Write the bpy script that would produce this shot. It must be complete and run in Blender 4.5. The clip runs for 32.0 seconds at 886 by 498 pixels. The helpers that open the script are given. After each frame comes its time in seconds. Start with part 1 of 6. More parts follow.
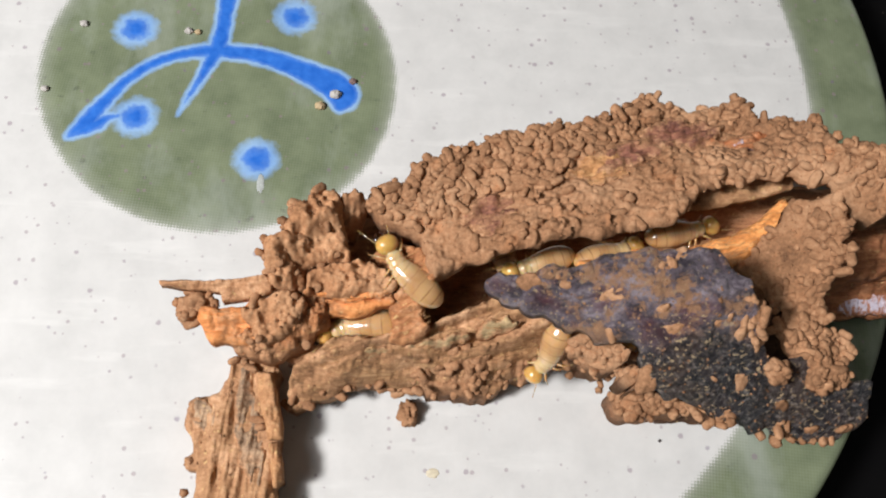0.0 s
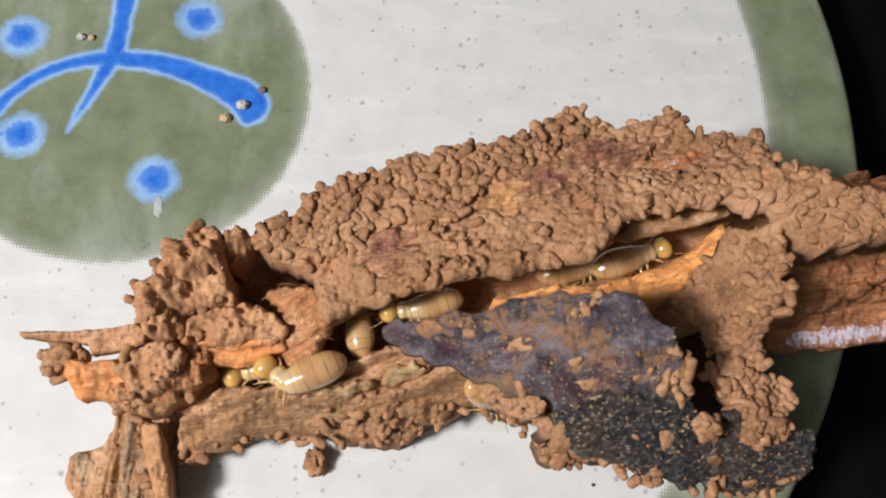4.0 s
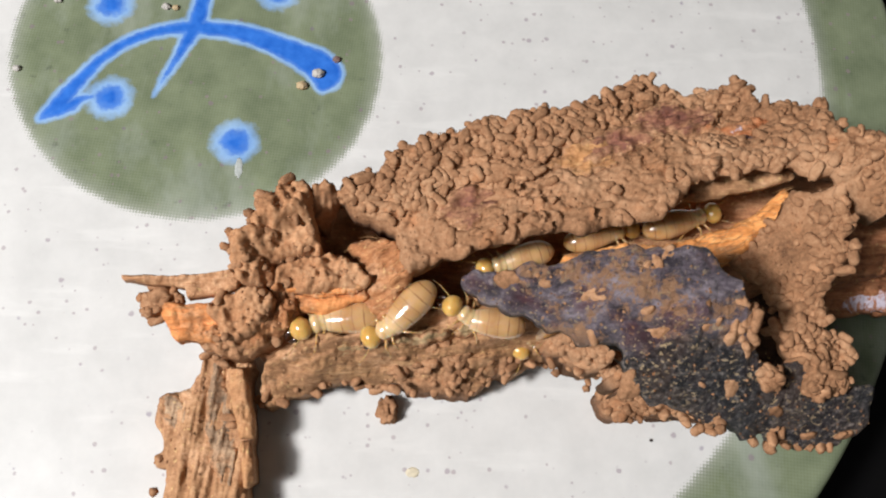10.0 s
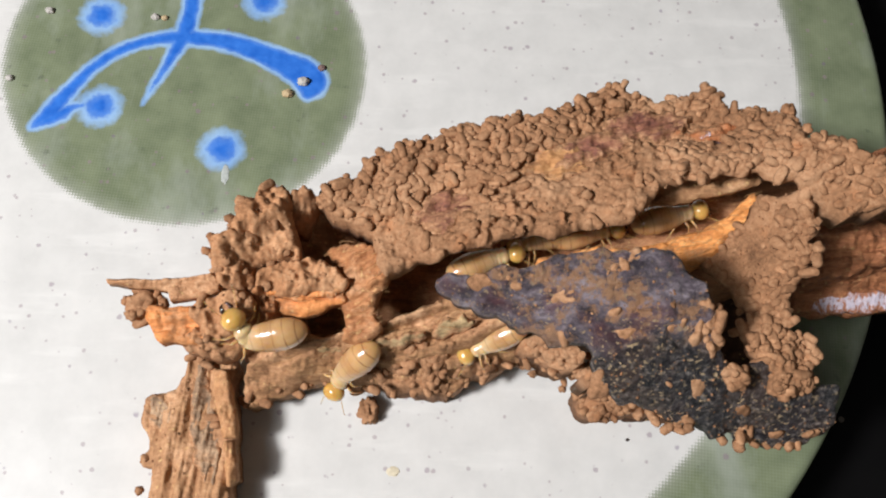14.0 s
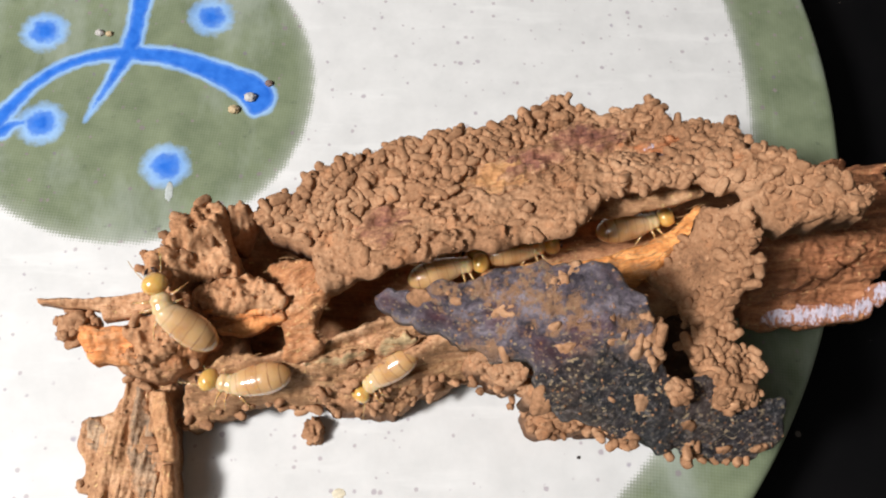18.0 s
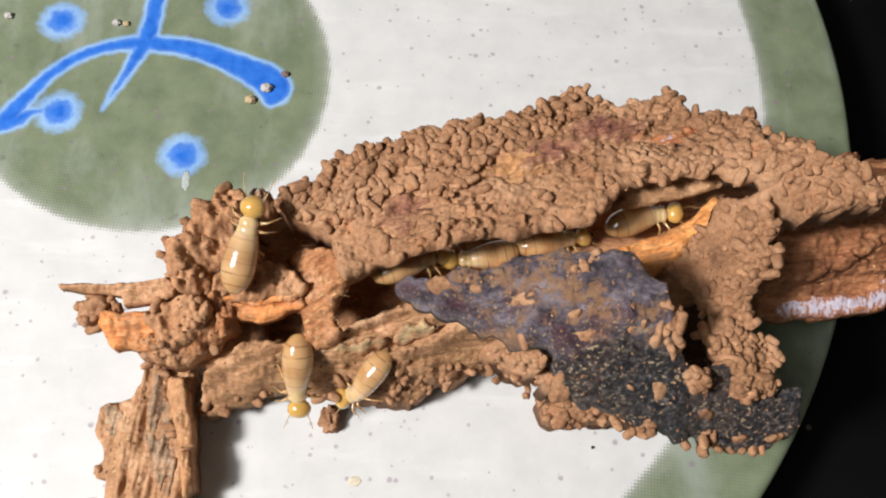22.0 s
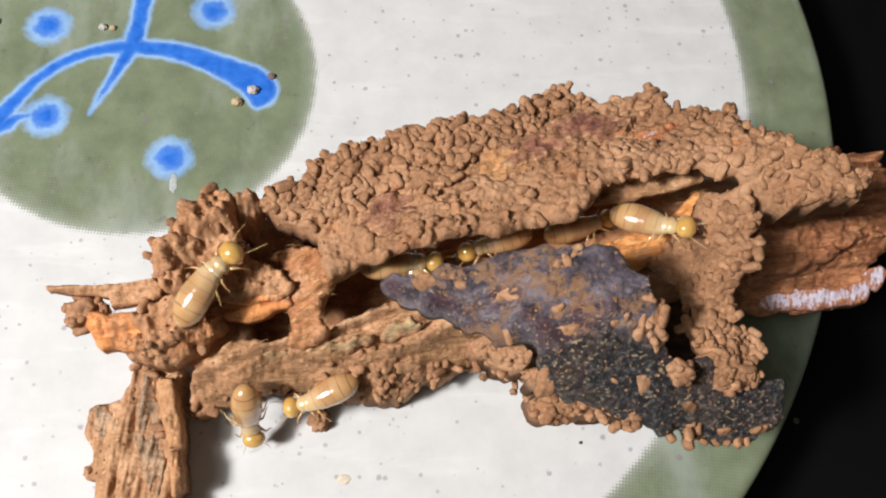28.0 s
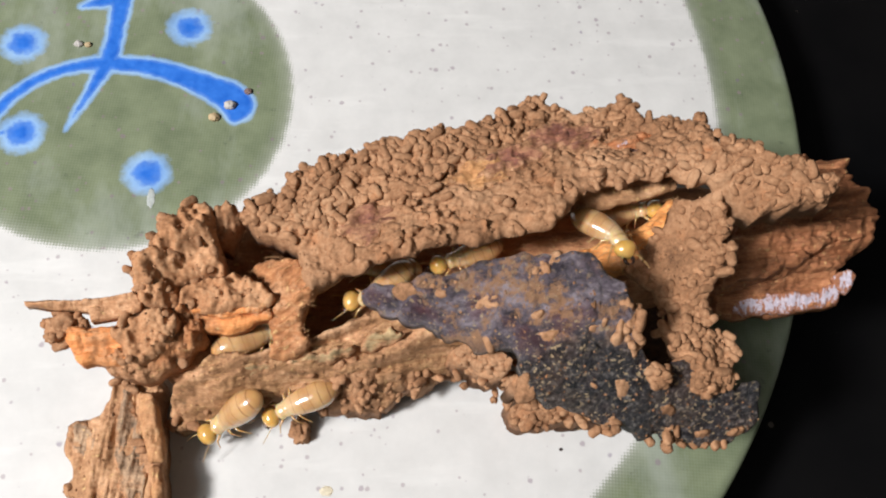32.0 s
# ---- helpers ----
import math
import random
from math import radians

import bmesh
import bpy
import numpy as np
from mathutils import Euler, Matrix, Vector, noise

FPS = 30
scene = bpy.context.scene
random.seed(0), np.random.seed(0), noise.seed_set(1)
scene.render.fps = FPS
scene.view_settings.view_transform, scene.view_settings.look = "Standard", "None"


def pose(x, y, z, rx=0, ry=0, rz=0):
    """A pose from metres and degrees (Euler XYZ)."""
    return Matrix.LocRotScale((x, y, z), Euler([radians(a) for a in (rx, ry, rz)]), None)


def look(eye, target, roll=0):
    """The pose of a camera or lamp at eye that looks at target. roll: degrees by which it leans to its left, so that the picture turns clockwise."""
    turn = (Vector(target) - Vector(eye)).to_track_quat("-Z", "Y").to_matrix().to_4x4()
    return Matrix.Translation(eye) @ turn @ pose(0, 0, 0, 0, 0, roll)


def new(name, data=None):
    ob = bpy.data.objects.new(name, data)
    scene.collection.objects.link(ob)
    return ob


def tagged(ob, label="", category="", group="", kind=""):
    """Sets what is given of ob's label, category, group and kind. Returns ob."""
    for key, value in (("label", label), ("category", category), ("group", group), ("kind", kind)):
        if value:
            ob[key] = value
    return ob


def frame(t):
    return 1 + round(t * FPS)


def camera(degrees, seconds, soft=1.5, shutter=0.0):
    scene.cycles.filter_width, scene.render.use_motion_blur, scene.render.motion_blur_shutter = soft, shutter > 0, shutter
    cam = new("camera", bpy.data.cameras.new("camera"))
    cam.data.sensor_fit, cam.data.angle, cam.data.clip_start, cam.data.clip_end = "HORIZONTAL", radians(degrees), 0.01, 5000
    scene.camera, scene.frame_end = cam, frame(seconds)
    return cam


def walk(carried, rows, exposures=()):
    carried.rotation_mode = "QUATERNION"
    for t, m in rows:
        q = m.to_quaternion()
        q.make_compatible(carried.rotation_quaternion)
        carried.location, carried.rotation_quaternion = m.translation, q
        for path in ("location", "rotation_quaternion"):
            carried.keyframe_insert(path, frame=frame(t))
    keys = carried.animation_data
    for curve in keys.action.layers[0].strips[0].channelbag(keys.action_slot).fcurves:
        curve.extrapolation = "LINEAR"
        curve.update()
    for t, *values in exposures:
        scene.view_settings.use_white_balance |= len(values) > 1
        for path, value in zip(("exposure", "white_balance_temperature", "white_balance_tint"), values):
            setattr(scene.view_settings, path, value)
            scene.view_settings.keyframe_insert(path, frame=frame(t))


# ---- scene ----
# The camera's way: seconds, place in millimetres, turn in degrees.
cam = camera(54.64, 32.0, soft=2.1, shutter=0.3)
PATH = [
    (0, -8.66, -4.14, 97.54, 21.48, -4.57, -0.61),
    (0.5, -8.22, -3.98, 98.19, 21.58, -4.57, -0.67),
    (1, -5.35, -3.05, 98.70, 21.54, -4.75, -0.77),
    (1.5, 0.28, 4.29, 95.60, 19.96, -3.02, -0.80),
    (2, 4.40, 7.53, 92.08, 18.51, -3.42, -1.51),
    (2.5, 3.31, 6.12, 91.94, 19.22, -3.84, -1.57),
    (3, 2.41, 5.87, 91.11, 19.31, -4.51, -1.68),
    (3.5, 1.79, 4.92, 92.37, 19.64, -4.50, -1.63),
    (4, 1.20, 4.99, 92.02, 19.50, -4.37, -1.55),
    (4.5, -0.08, 2.72, 91.52, 19.33, -3.96, -1.40),
    (6.5, 1.68, 0.79, 95.32, 19.59, -3.35, -0.50),
    (7, -0.87, 0.52, 94.84, 19.48, -3.31, -0.31),
    (7.5, -0.83, 1.00, 94.32, 19.29, -3.11, -0.21),
    (8, -1.46, 0.64, 94.51, 19.17, -3.07, -0.16),
    (8.5, -1.92, 0.41, 94.95, 19.16, -3.00, -0.14),
    (9, -2.50, 0.60, 94.72, 19.05, -3.00, -0.05),
    (9.5, -3.07, 0.17, 94.70, 19.02, -3.06, 0.06),
    (10, -3.70, 0.23, 94.61, 18.99, -3.09, 0.15),
    (10.5, -3.33, 0.25, 94.50, 18.92, -2.98, 0.22),
    (11, -3.02, 0.59, 94.78, 18.98, -2.98, 0.19),
    (11.5, 0.30, -0.03, 96.33, 19.20, -2.86, 0.11),
    (12, 0.61, 0.24, 96.53, 19.46, -2.98, -0.08),
    (12.5, 0.36, 0.16, 96.31, 19.33, -2.93, -0.02),
    (13, 0.00, 0.00, 96.42, 19.29, -2.88, 0.00),
    (13.5, -0.76, -0.29, 96.62, 19.33, -2.79, 0.06),
    (14, -0.83, -0.53, 96.77, 19.29, -2.63, 0.13),
    (14.5, -0.26, -0.27, 96.36, 19.29, -2.58, 0.12),
    (15, 1.28, -0.64, 96.86, 19.50, -2.50, 0.15),
    (15.5, 2.77, -0.98, 96.66, 20.40, -3.47, -0.37),
    (17.5, 3.06, -0.54, 95.57, 20.62, -3.40, -0.59),
    (18, 3.09, -0.55, 95.38, 20.72, -3.64, -0.81),
    (18.5, 2.45, -0.39, 95.40, 20.82, -3.76, -0.81),
    (19, 3.55, -0.40, 94.83, 20.90, -3.72, -0.62),
    (19.5, 2.86, -1.43, 95.93, 20.53, -3.73, -0.63),
    (20, 2.02, -1.57, 95.83, 20.70, -3.72, -0.62),
    (20.5, 0.38, -2.07, 95.06, 20.66, -3.77, -0.65),
    (21, 1.18, -1.49, 94.34, 20.67, -3.74, -0.48),
    (21.5, 1.44, -1.60, 94.64, 20.69, -3.81, -0.41),
    (22, 1.12, -1.73, 95.33, 20.69, -3.86, -0.44),
    (22.5, 0.95, -1.85, 95.26, 20.70, -3.89, -0.34),
    (23, 0.87, -1.86, 95.18, 20.64, -3.82, -0.37),
    (23.5, 0.77, -2.27, 95.19, 20.63, -3.77, -0.36),
    (24, 0.17, -2.30, 95.22, 20.43, -3.62, -0.33),
    (24.5, 0.66, -1.86, 95.57, 20.31, -3.55, -0.22),
    (26.5, 1.18, -2.53, 95.66, 20.54, -3.67, -0.19),
    (27, 1.38, -2.65, 95.54, 20.67, -3.79, -0.56),
    (27.5, 1.74, -2.37, 95.48, 20.82, -3.86, -1.01),
    (28, 2.08, -2.58, 95.76, 21.02, -3.89, -1.23),
    (28.5, 2.64, -2.73, 95.32, 21.40, -4.27, -1.60),
    (29, 3.77, -2.47, 94.77, 21.66, -4.70, -2.12),
    (29.5, 2.72, -2.58, 94.72, 22.01, -4.99, -2.49),
    (30, 2.24, -2.85, 95.31, 22.13, -5.24, -2.72),
    (30.5, 1.33, -2.94, 95.60, 22.19, -5.17, -2.79),
    (31, 1.71, -2.74, 95.69, 22.09, -5.17, -2.78),
    (31.5, 1.45, -3.02, 96.31, 22.25, -5.11, -2.64),
    (32, 1.47, -3.58, 96.35, 22.27, -5.21, -2.65),
]

MM = 0.001
# The exposure wanders a little: seconds and stops.
EXPOSURES = [(0, -0.02), (1, -0.06), (2, -0.06), (3, -0.06), (4.5, -0.04), (7, -0.07), (8, -0.08), (9, -0.01), (10, -0.02), (12, -0.08), (13, -0.03), (14, -0.02), (15.5, -0.06), (17.5, 0.17), (20, 0.13), (24, 0.13), (27, 0.13), (29, 0.08), (32, 0.1)]
walk(cam, [(t, pose(x * MM, y * MM, z * MM, rx, ry, rz)) for t, x, y, z, rx, ry, rz in PATH], EXPOSURES)

# ---- light ----
world = bpy.data.worlds.new("room_air")
scene.world = world
world.use_nodes = True
world.node_tree.nodes["Background"].inputs[0].default_value = (0.95, 0.97, 1.0, 1)
world.node_tree.nodes["Background"].inputs[1].default_value = 0.3


def lamp(name, eye, target, size, watts, colour):
    data = bpy.data.lights.new(name, "AREA")
    data.shape, data.size, data.energy, data.color = "DISK", size, watts, colour
    ob = new(name, data)
    ob.matrix_world = look(eye, target)
    return ob


lamp("desk_lamp_light", (-0.265, -0.077, 0.338), (-0.01, 0.025, 0.0), 0.065, 3.05, (0.985, 0.985, 1.02))
# Fill added to lift the shadows; no such lamp is known overhead.
lamp("ceiling_lamp_light", (-0.9, -0.4, 1.5), (0.0, 0.03, 0.0), 0.6, 8.0, (0.98, 0.985, 1.03))
scene.view_settings.exposure = 0.0


# ---- materials ----
def nodes_of(name):
    m = bpy.data.materials.new(name)
    m.use_nodes = True
    nt = m.node_tree
    return m, nt, nt.nodes["Principled BSDF"]


def coords(nt, scale=(1, 1, 1), turn=0.0):
    tc = nt.nodes.new("ShaderNodeTexCoord")
    mp = nt.nodes.new("ShaderNodeMapping")
    mp.inputs["Scale"].default_value = scale
    mp.inputs["Rotation"].default_value = (0, 0, radians(turn))
    nt.links.new(tc.outputs["Object"], mp.inputs["Vector"])
    return mp.outputs["Vector"]


def noise_tex(nt, vec, scale, detail=4.0, rough=0.55):
    n = nt.nodes.new("ShaderNodeTexNoise")
    n.inputs["Scale"].default_value, n.inputs["Detail"].default_value, n.inputs["Roughness"].default_value = scale, detail, rough
    nt.links.new(vec, n.inputs["Vector"])
    return n.outputs["Fac"]


def ramp(nt, fac, stops):
    r = nt.nodes.new("ShaderNodeValToRGB")
    while len(r.color_ramp.elements) < len(stops):
        r.color_ramp.elements.new(0.5)
    for e, (p, c) in zip(r.color_ramp.elements, stops):
        e.position = p
        e.color = (*c, 1) if len(c) == 3 else c
    nt.links.new(fac, r.inputs["Fac"])
    return r.outputs["Color"]


def mixc(nt, fac, a, b, kind="MIX"):
    m = nt.nodes.new("ShaderNodeMix")
    m.data_type, m.blend_type = "RGBA", kind
    for sock, v in ((m.inputs[0], fac), (m.inputs[6], a), (m.inputs[7], b)):
        if isinstance(v, bpy.types.NodeSocket):
            nt.links.new(v, sock)
        elif isinstance(v, tuple):
            sock.default_value = (*v, 1)
        else:
            sock.default_value = v
    return m.outputs[2]


def maths(nt, op, a, b=0.0):
    m = nt.nodes.new("ShaderNodeMath")
    m.operation = op
    for sock, v in zip(m.inputs, (a, b)):
        if isinstance(v, bpy.types.NodeSocket):
            nt.links.new(v, sock)
        else:
            sock.default_value = v
    return m.outputs[0]


def bump(nt, bsdf, height, dist, strength=1.0):
    b = nt.nodes.new("ShaderNodeBump")
    b.inputs["Distance"].default_value, b.inputs["Strength"].default_value = dist, strength
    nt.links.new(height, b.inputs["Height"])
    nt.links.new(b.outputs["Normal"], bsdf.inputs["Normal"])


def per_object(nt, colour, spread):
    oi = nt.nodes.new("ShaderNodeObjectInfo")
    v = maths(nt, "MULTIPLY_ADD", oi.outputs["Random"], spread)
    v.node.inputs[2].default_value = 1 - spread / 2
    hsv = nt.nodes.new("ShaderNodeHueSaturation")
    nt.links.new(v, hsv.inputs["Value"])
    nt.links.new(colour, hsv.inputs["Color"])
    return hsv.outputs["Color"]


def mud_material(name, dark=(0.12, 0.058, 0.028), mid=(0.27, 0.134, 0.064), light=(0.415, 0.235, 0.126), spread=0.0):
    m, nt, b = nodes_of(name)
    v = coords(nt)
    big, fine = noise_tex(nt, v, 140, 5), noise_tex(nt, v, 2000, 8, 0.8)
    c = ramp(nt, maths(nt, "ADD", maths(nt, "MULTIPLY", big, 0.45), maths(nt, "MULTIPLY", fine, 0.55)), [(0.36, dark), (0.48, mid), (0.62, light)])
    crumbs = ramp(nt, noise_tex(nt, v, 1500, 3, 0.6), [(0.64, (0, 0, 0)), (0.72, (1, 1, 1))])
    c = mixc(nt, maths(nt, "MULTIPLY", crumbs, 0.5), c, (0.5, 0.3, 0.165))
    rust = ramp(nt, noise_tex(nt, v, 330, 5, 0.7), [(0.55, (0, 0, 0)), (0.7, (1, 1, 1))])
    c = mixc(nt, maths(nt, "MULTIPLY", rust, 0.5), c, (0.4, 0.17, 0.07))
    if spread:
        c = per_object(nt, c, spread)
    nt.links.new(c, b.inputs["Base Color"])
    b.inputs["Roughness"].default_value = 0.88
    b.inputs["Specular IOR Level"].default_value = 0.25
    lumps = noise_tex(nt, v, 1100, 3, 0.55)
    bump(nt, b, maths(nt, "ADD", maths(nt, "MULTIPLY", noise_tex(nt, v, 3200, 2, 0.5), 0.3), lumps), 0.00011, 1.0)
    return m


def wood_material(name, dark, mid, light, turn=0.0, mud=0.5, rough=0.75, grain=0.0002):
    """Fibres run along the object's x axis, turned by some degrees, with dried mud smeared over them."""
    m, nt, b = nodes_of(name)
    v = coords(nt, (0.14, 1, 1), turn)
    w = coords(nt)
    fib, fine, crumb = noise_tex(nt, v, 900, 7, 0.7), noise_tex(nt, v, 4200, 4, 0.6), noise_tex(nt, w, 2600, 6, 0.75)
    c = ramp(nt, maths(nt, "ADD", maths(nt, "MULTIPLY", fib, 0.55), maths(nt, "ADD", maths(nt, "MULTIPLY", fine, 0.2), maths(nt, "MULTIPLY", crumb, 0.25))), [(0.36, dark), (0.5, mid), (0.63, light)])
    patch = maths(nt, "ADD", maths(nt, "MULTIPLY", noise_tex(nt, w, 210, 7, 0.72), 0.7), maths(nt, "MULTIPLY", noise_tex(nt, v, 500, 5, 0.7), 0.3))
    cover = ramp(nt, patch, [(0.6 - 0.3 * mud, (0, 0, 0)), (0.72 - 0.3 * mud, (1, 1, 1))])
    mudc = ramp(nt, maths(nt, "ADD", maths(nt, "MULTIPLY", noise_tex(nt, w, 300, 4), 0.5), maths(nt, "MULTIPLY", crumb, 0.5)), [(0.37, (0.18, 0.085, 0.038)), (0.5, (0.41, 0.208, 0.1)), (0.62, (0.58, 0.35, 0.195))])
    c = mixc(nt, cover, c, mudc)
    grit = ramp(nt, noise_tex(nt, w, 1900, 2, 0.5), [(0.67, (0, 0, 0)), (0.71, (1, 1, 1))])
    c = mixc(nt, maths(nt, "MULTIPLY", grit, 0.7), c, (0.6, 0.4, 0.17))
    nt.links.new(c, b.inputs["Base Color"])
    b.inputs["Roughness"].default_value = rough
    b.inputs["Specular IOR Level"].default_value = 0.3
    bump(nt, b, maths(nt, "ADD", maths(nt, "ADD", fib, maths(nt, "MULTIPLY", fine, 0.4)), maths(nt, "MULTIPLY", noise_tex(nt, w, 1900, 3, 0.5), 0.7)), grain, 1.0)
    return m


MUD = mud_material("dried_mud")
MUD_WARM = mud_material("warm_dried_mud", (0.16, 0.073, 0.033), (0.34, 0.162, 0.073), (0.5, 0.285, 0.15))
MUD_PELLET = mud_material("mud_pellet", spread=0.3)
WOOD_ORANGE = wood_material("orange_decayed_wood", (0.27, 0.08, 0.025), (0.56, 0.205, 0.06), (0.74, 0.35, 0.13), 8, 0.46)
WOOD_GREY = wood_material("weathered_wood", (0.1, 0.05, 0.022), (0.3, 0.152, 0.067), (0.52, 0.31, 0.15), 14, 0.42, 0.75, 0.00022)
# Near black stands in for the shade in the hole beside the bark.
WOOD_HOLE_SHADE = wood_material("hole_shade_wood", (0.03, 0.015, 0.008), (0.075, 0.036, 0.018), (0.14, 0.07, 0.034), 10, 0.0)
WOOD_BRIGHT = wood_material("bright_orange_wood", (0.3, 0.1, 0.028), (0.63, 0.25, 0.068), (0.8, 0.42, 0.15), 16, 0.2)
WOOD_ARM = wood_material("muddy_orange_wood", (0.15, 0.055, 0.02), (0.35, 0.143, 0.054), (0.5, 0.25, 0.11), 25, 0.36)
WOOD_SPLINTER = wood_material("splinter_wood", (0.14, 0.06, 0.025), (0.36, 0.165, 0.07), (0.55, 0.3, 0.14), 3, 0.75)
WOOD_SLIVER = wood_material("sliver_wood", (0.23, 0.105, 0.045), (0.42, 0.205, 0.088), (0.55, 0.315, 0.15), 86, 0.5)
WOOD_STUB = wood_material("clean_orange_wood", (0.32, 0.105, 0.03), (0.6, 0.22, 0.065), (0.74, 0.35, 0.14), 4, 0.3)
WOOD_RED = wood_material("red_brown_wood", (0.1, 0.038, 0.016), (0.31, 0.12, 0.05), (0.54, 0.245, 0.11), 8, 0.22, 0.65, 0.00035)
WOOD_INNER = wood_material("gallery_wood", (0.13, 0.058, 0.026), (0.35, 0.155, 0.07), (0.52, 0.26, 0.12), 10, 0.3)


def flake_material():
    """Dark bark: purple brown on one side, nearly black on the other, with ochre mud crumbs rubbed in."""
    m, nt, b = nodes_of("dark_bark")
    w = coords(nt)
    base = ramp(nt, noise_tex(nt, coords(nt, (0.5, 1, 1), -25), 420, 6, 0.7), [(0.38, (0.035, 0.028, 0.036)), (0.5, (0.15, 0.12, 0.138)), (0.63, (0.38, 0.32, 0.345))])
    sep = nt.nodes.new("ShaderNodeSeparateXYZ")
    nt.links.new(w, sep.inputs[0])
    side = maths(nt, "ADD", maths(nt, "MULTIPLY", sep.outputs["Y"], 120.0), maths(nt, "MULTIPLY", noise_tex(nt, w, 120, 4), 1.2))
    side = ramp(nt, maths(nt, "SUBTRACT", side, 2.12), [(0.35, (1, 1, 1)), (0.65, (0, 0, 0))])
    black = ramp(nt, noise_tex(nt, w, 1800, 5, 0.7), [(0.42, (0.01, 0.01, 0.012)), (0.56, (0.06, 0.055, 0.055)), (0.68, (0.26, 0.23, 0.2))])
    base = mixc(nt, side, base, black)
    purple = ramp(nt, noise_tex(nt, w, 230, 3), [(0.5, (0, 0, 0)), (0.62, (1, 1, 1))])
    base = mixc(nt, maths(nt, "MULTIPLY", purple, maths(nt, "SUBTRACT", 0.45, maths(nt, "MULTIPLY", side, 0.4))), base, (0.17, 0.05, 0.055))
    dust = ramp(nt, maths(nt, "ADD", maths(nt, "MULTIPLY", noise_tex(nt, w, 170, 5, 0.65), 0.55), maths(nt, "MULTIPLY", noise_tex(nt, w, 900, 8, 0.8), 0.45)), [(0.5, (0, 0, 0)), (0.545, (1, 1, 1))])
    grit = ramp(nt, noise_tex(nt, w, 2500, 2, 0.5), [(0.6, (0, 0, 0)), (0.64, (1, 1, 1))])
    c = mixc(nt, maths(nt, "MULTIPLY", dust, maths(nt, "SUBTRACT", 0.92, maths(nt, "MULTIPLY", side, 0.84))), base, (0.44, 0.235, 0.12))
    grit = maths(nt, "MULTIPLY", grit, ramp(nt, noise_tex(nt, w, 240, 4, 0.6), [(0.42, (0, 0, 0)), (0.6, (1, 1, 1))]))
    c = mixc(nt, grit, c, (0.55, 0.4, 0.22))
    nt.links.new(c, b.inputs["Base Color"])
    b.inputs["Roughness"].default_value = 0.5
    bump(nt, b, maths(nt, "ADD", noise_tex(nt, w, 1400, 7, 0.75), noise_tex(nt, w, 380, 5, 0.65)), 0.0011, 1.0)
    return m


BARK = flake_material()


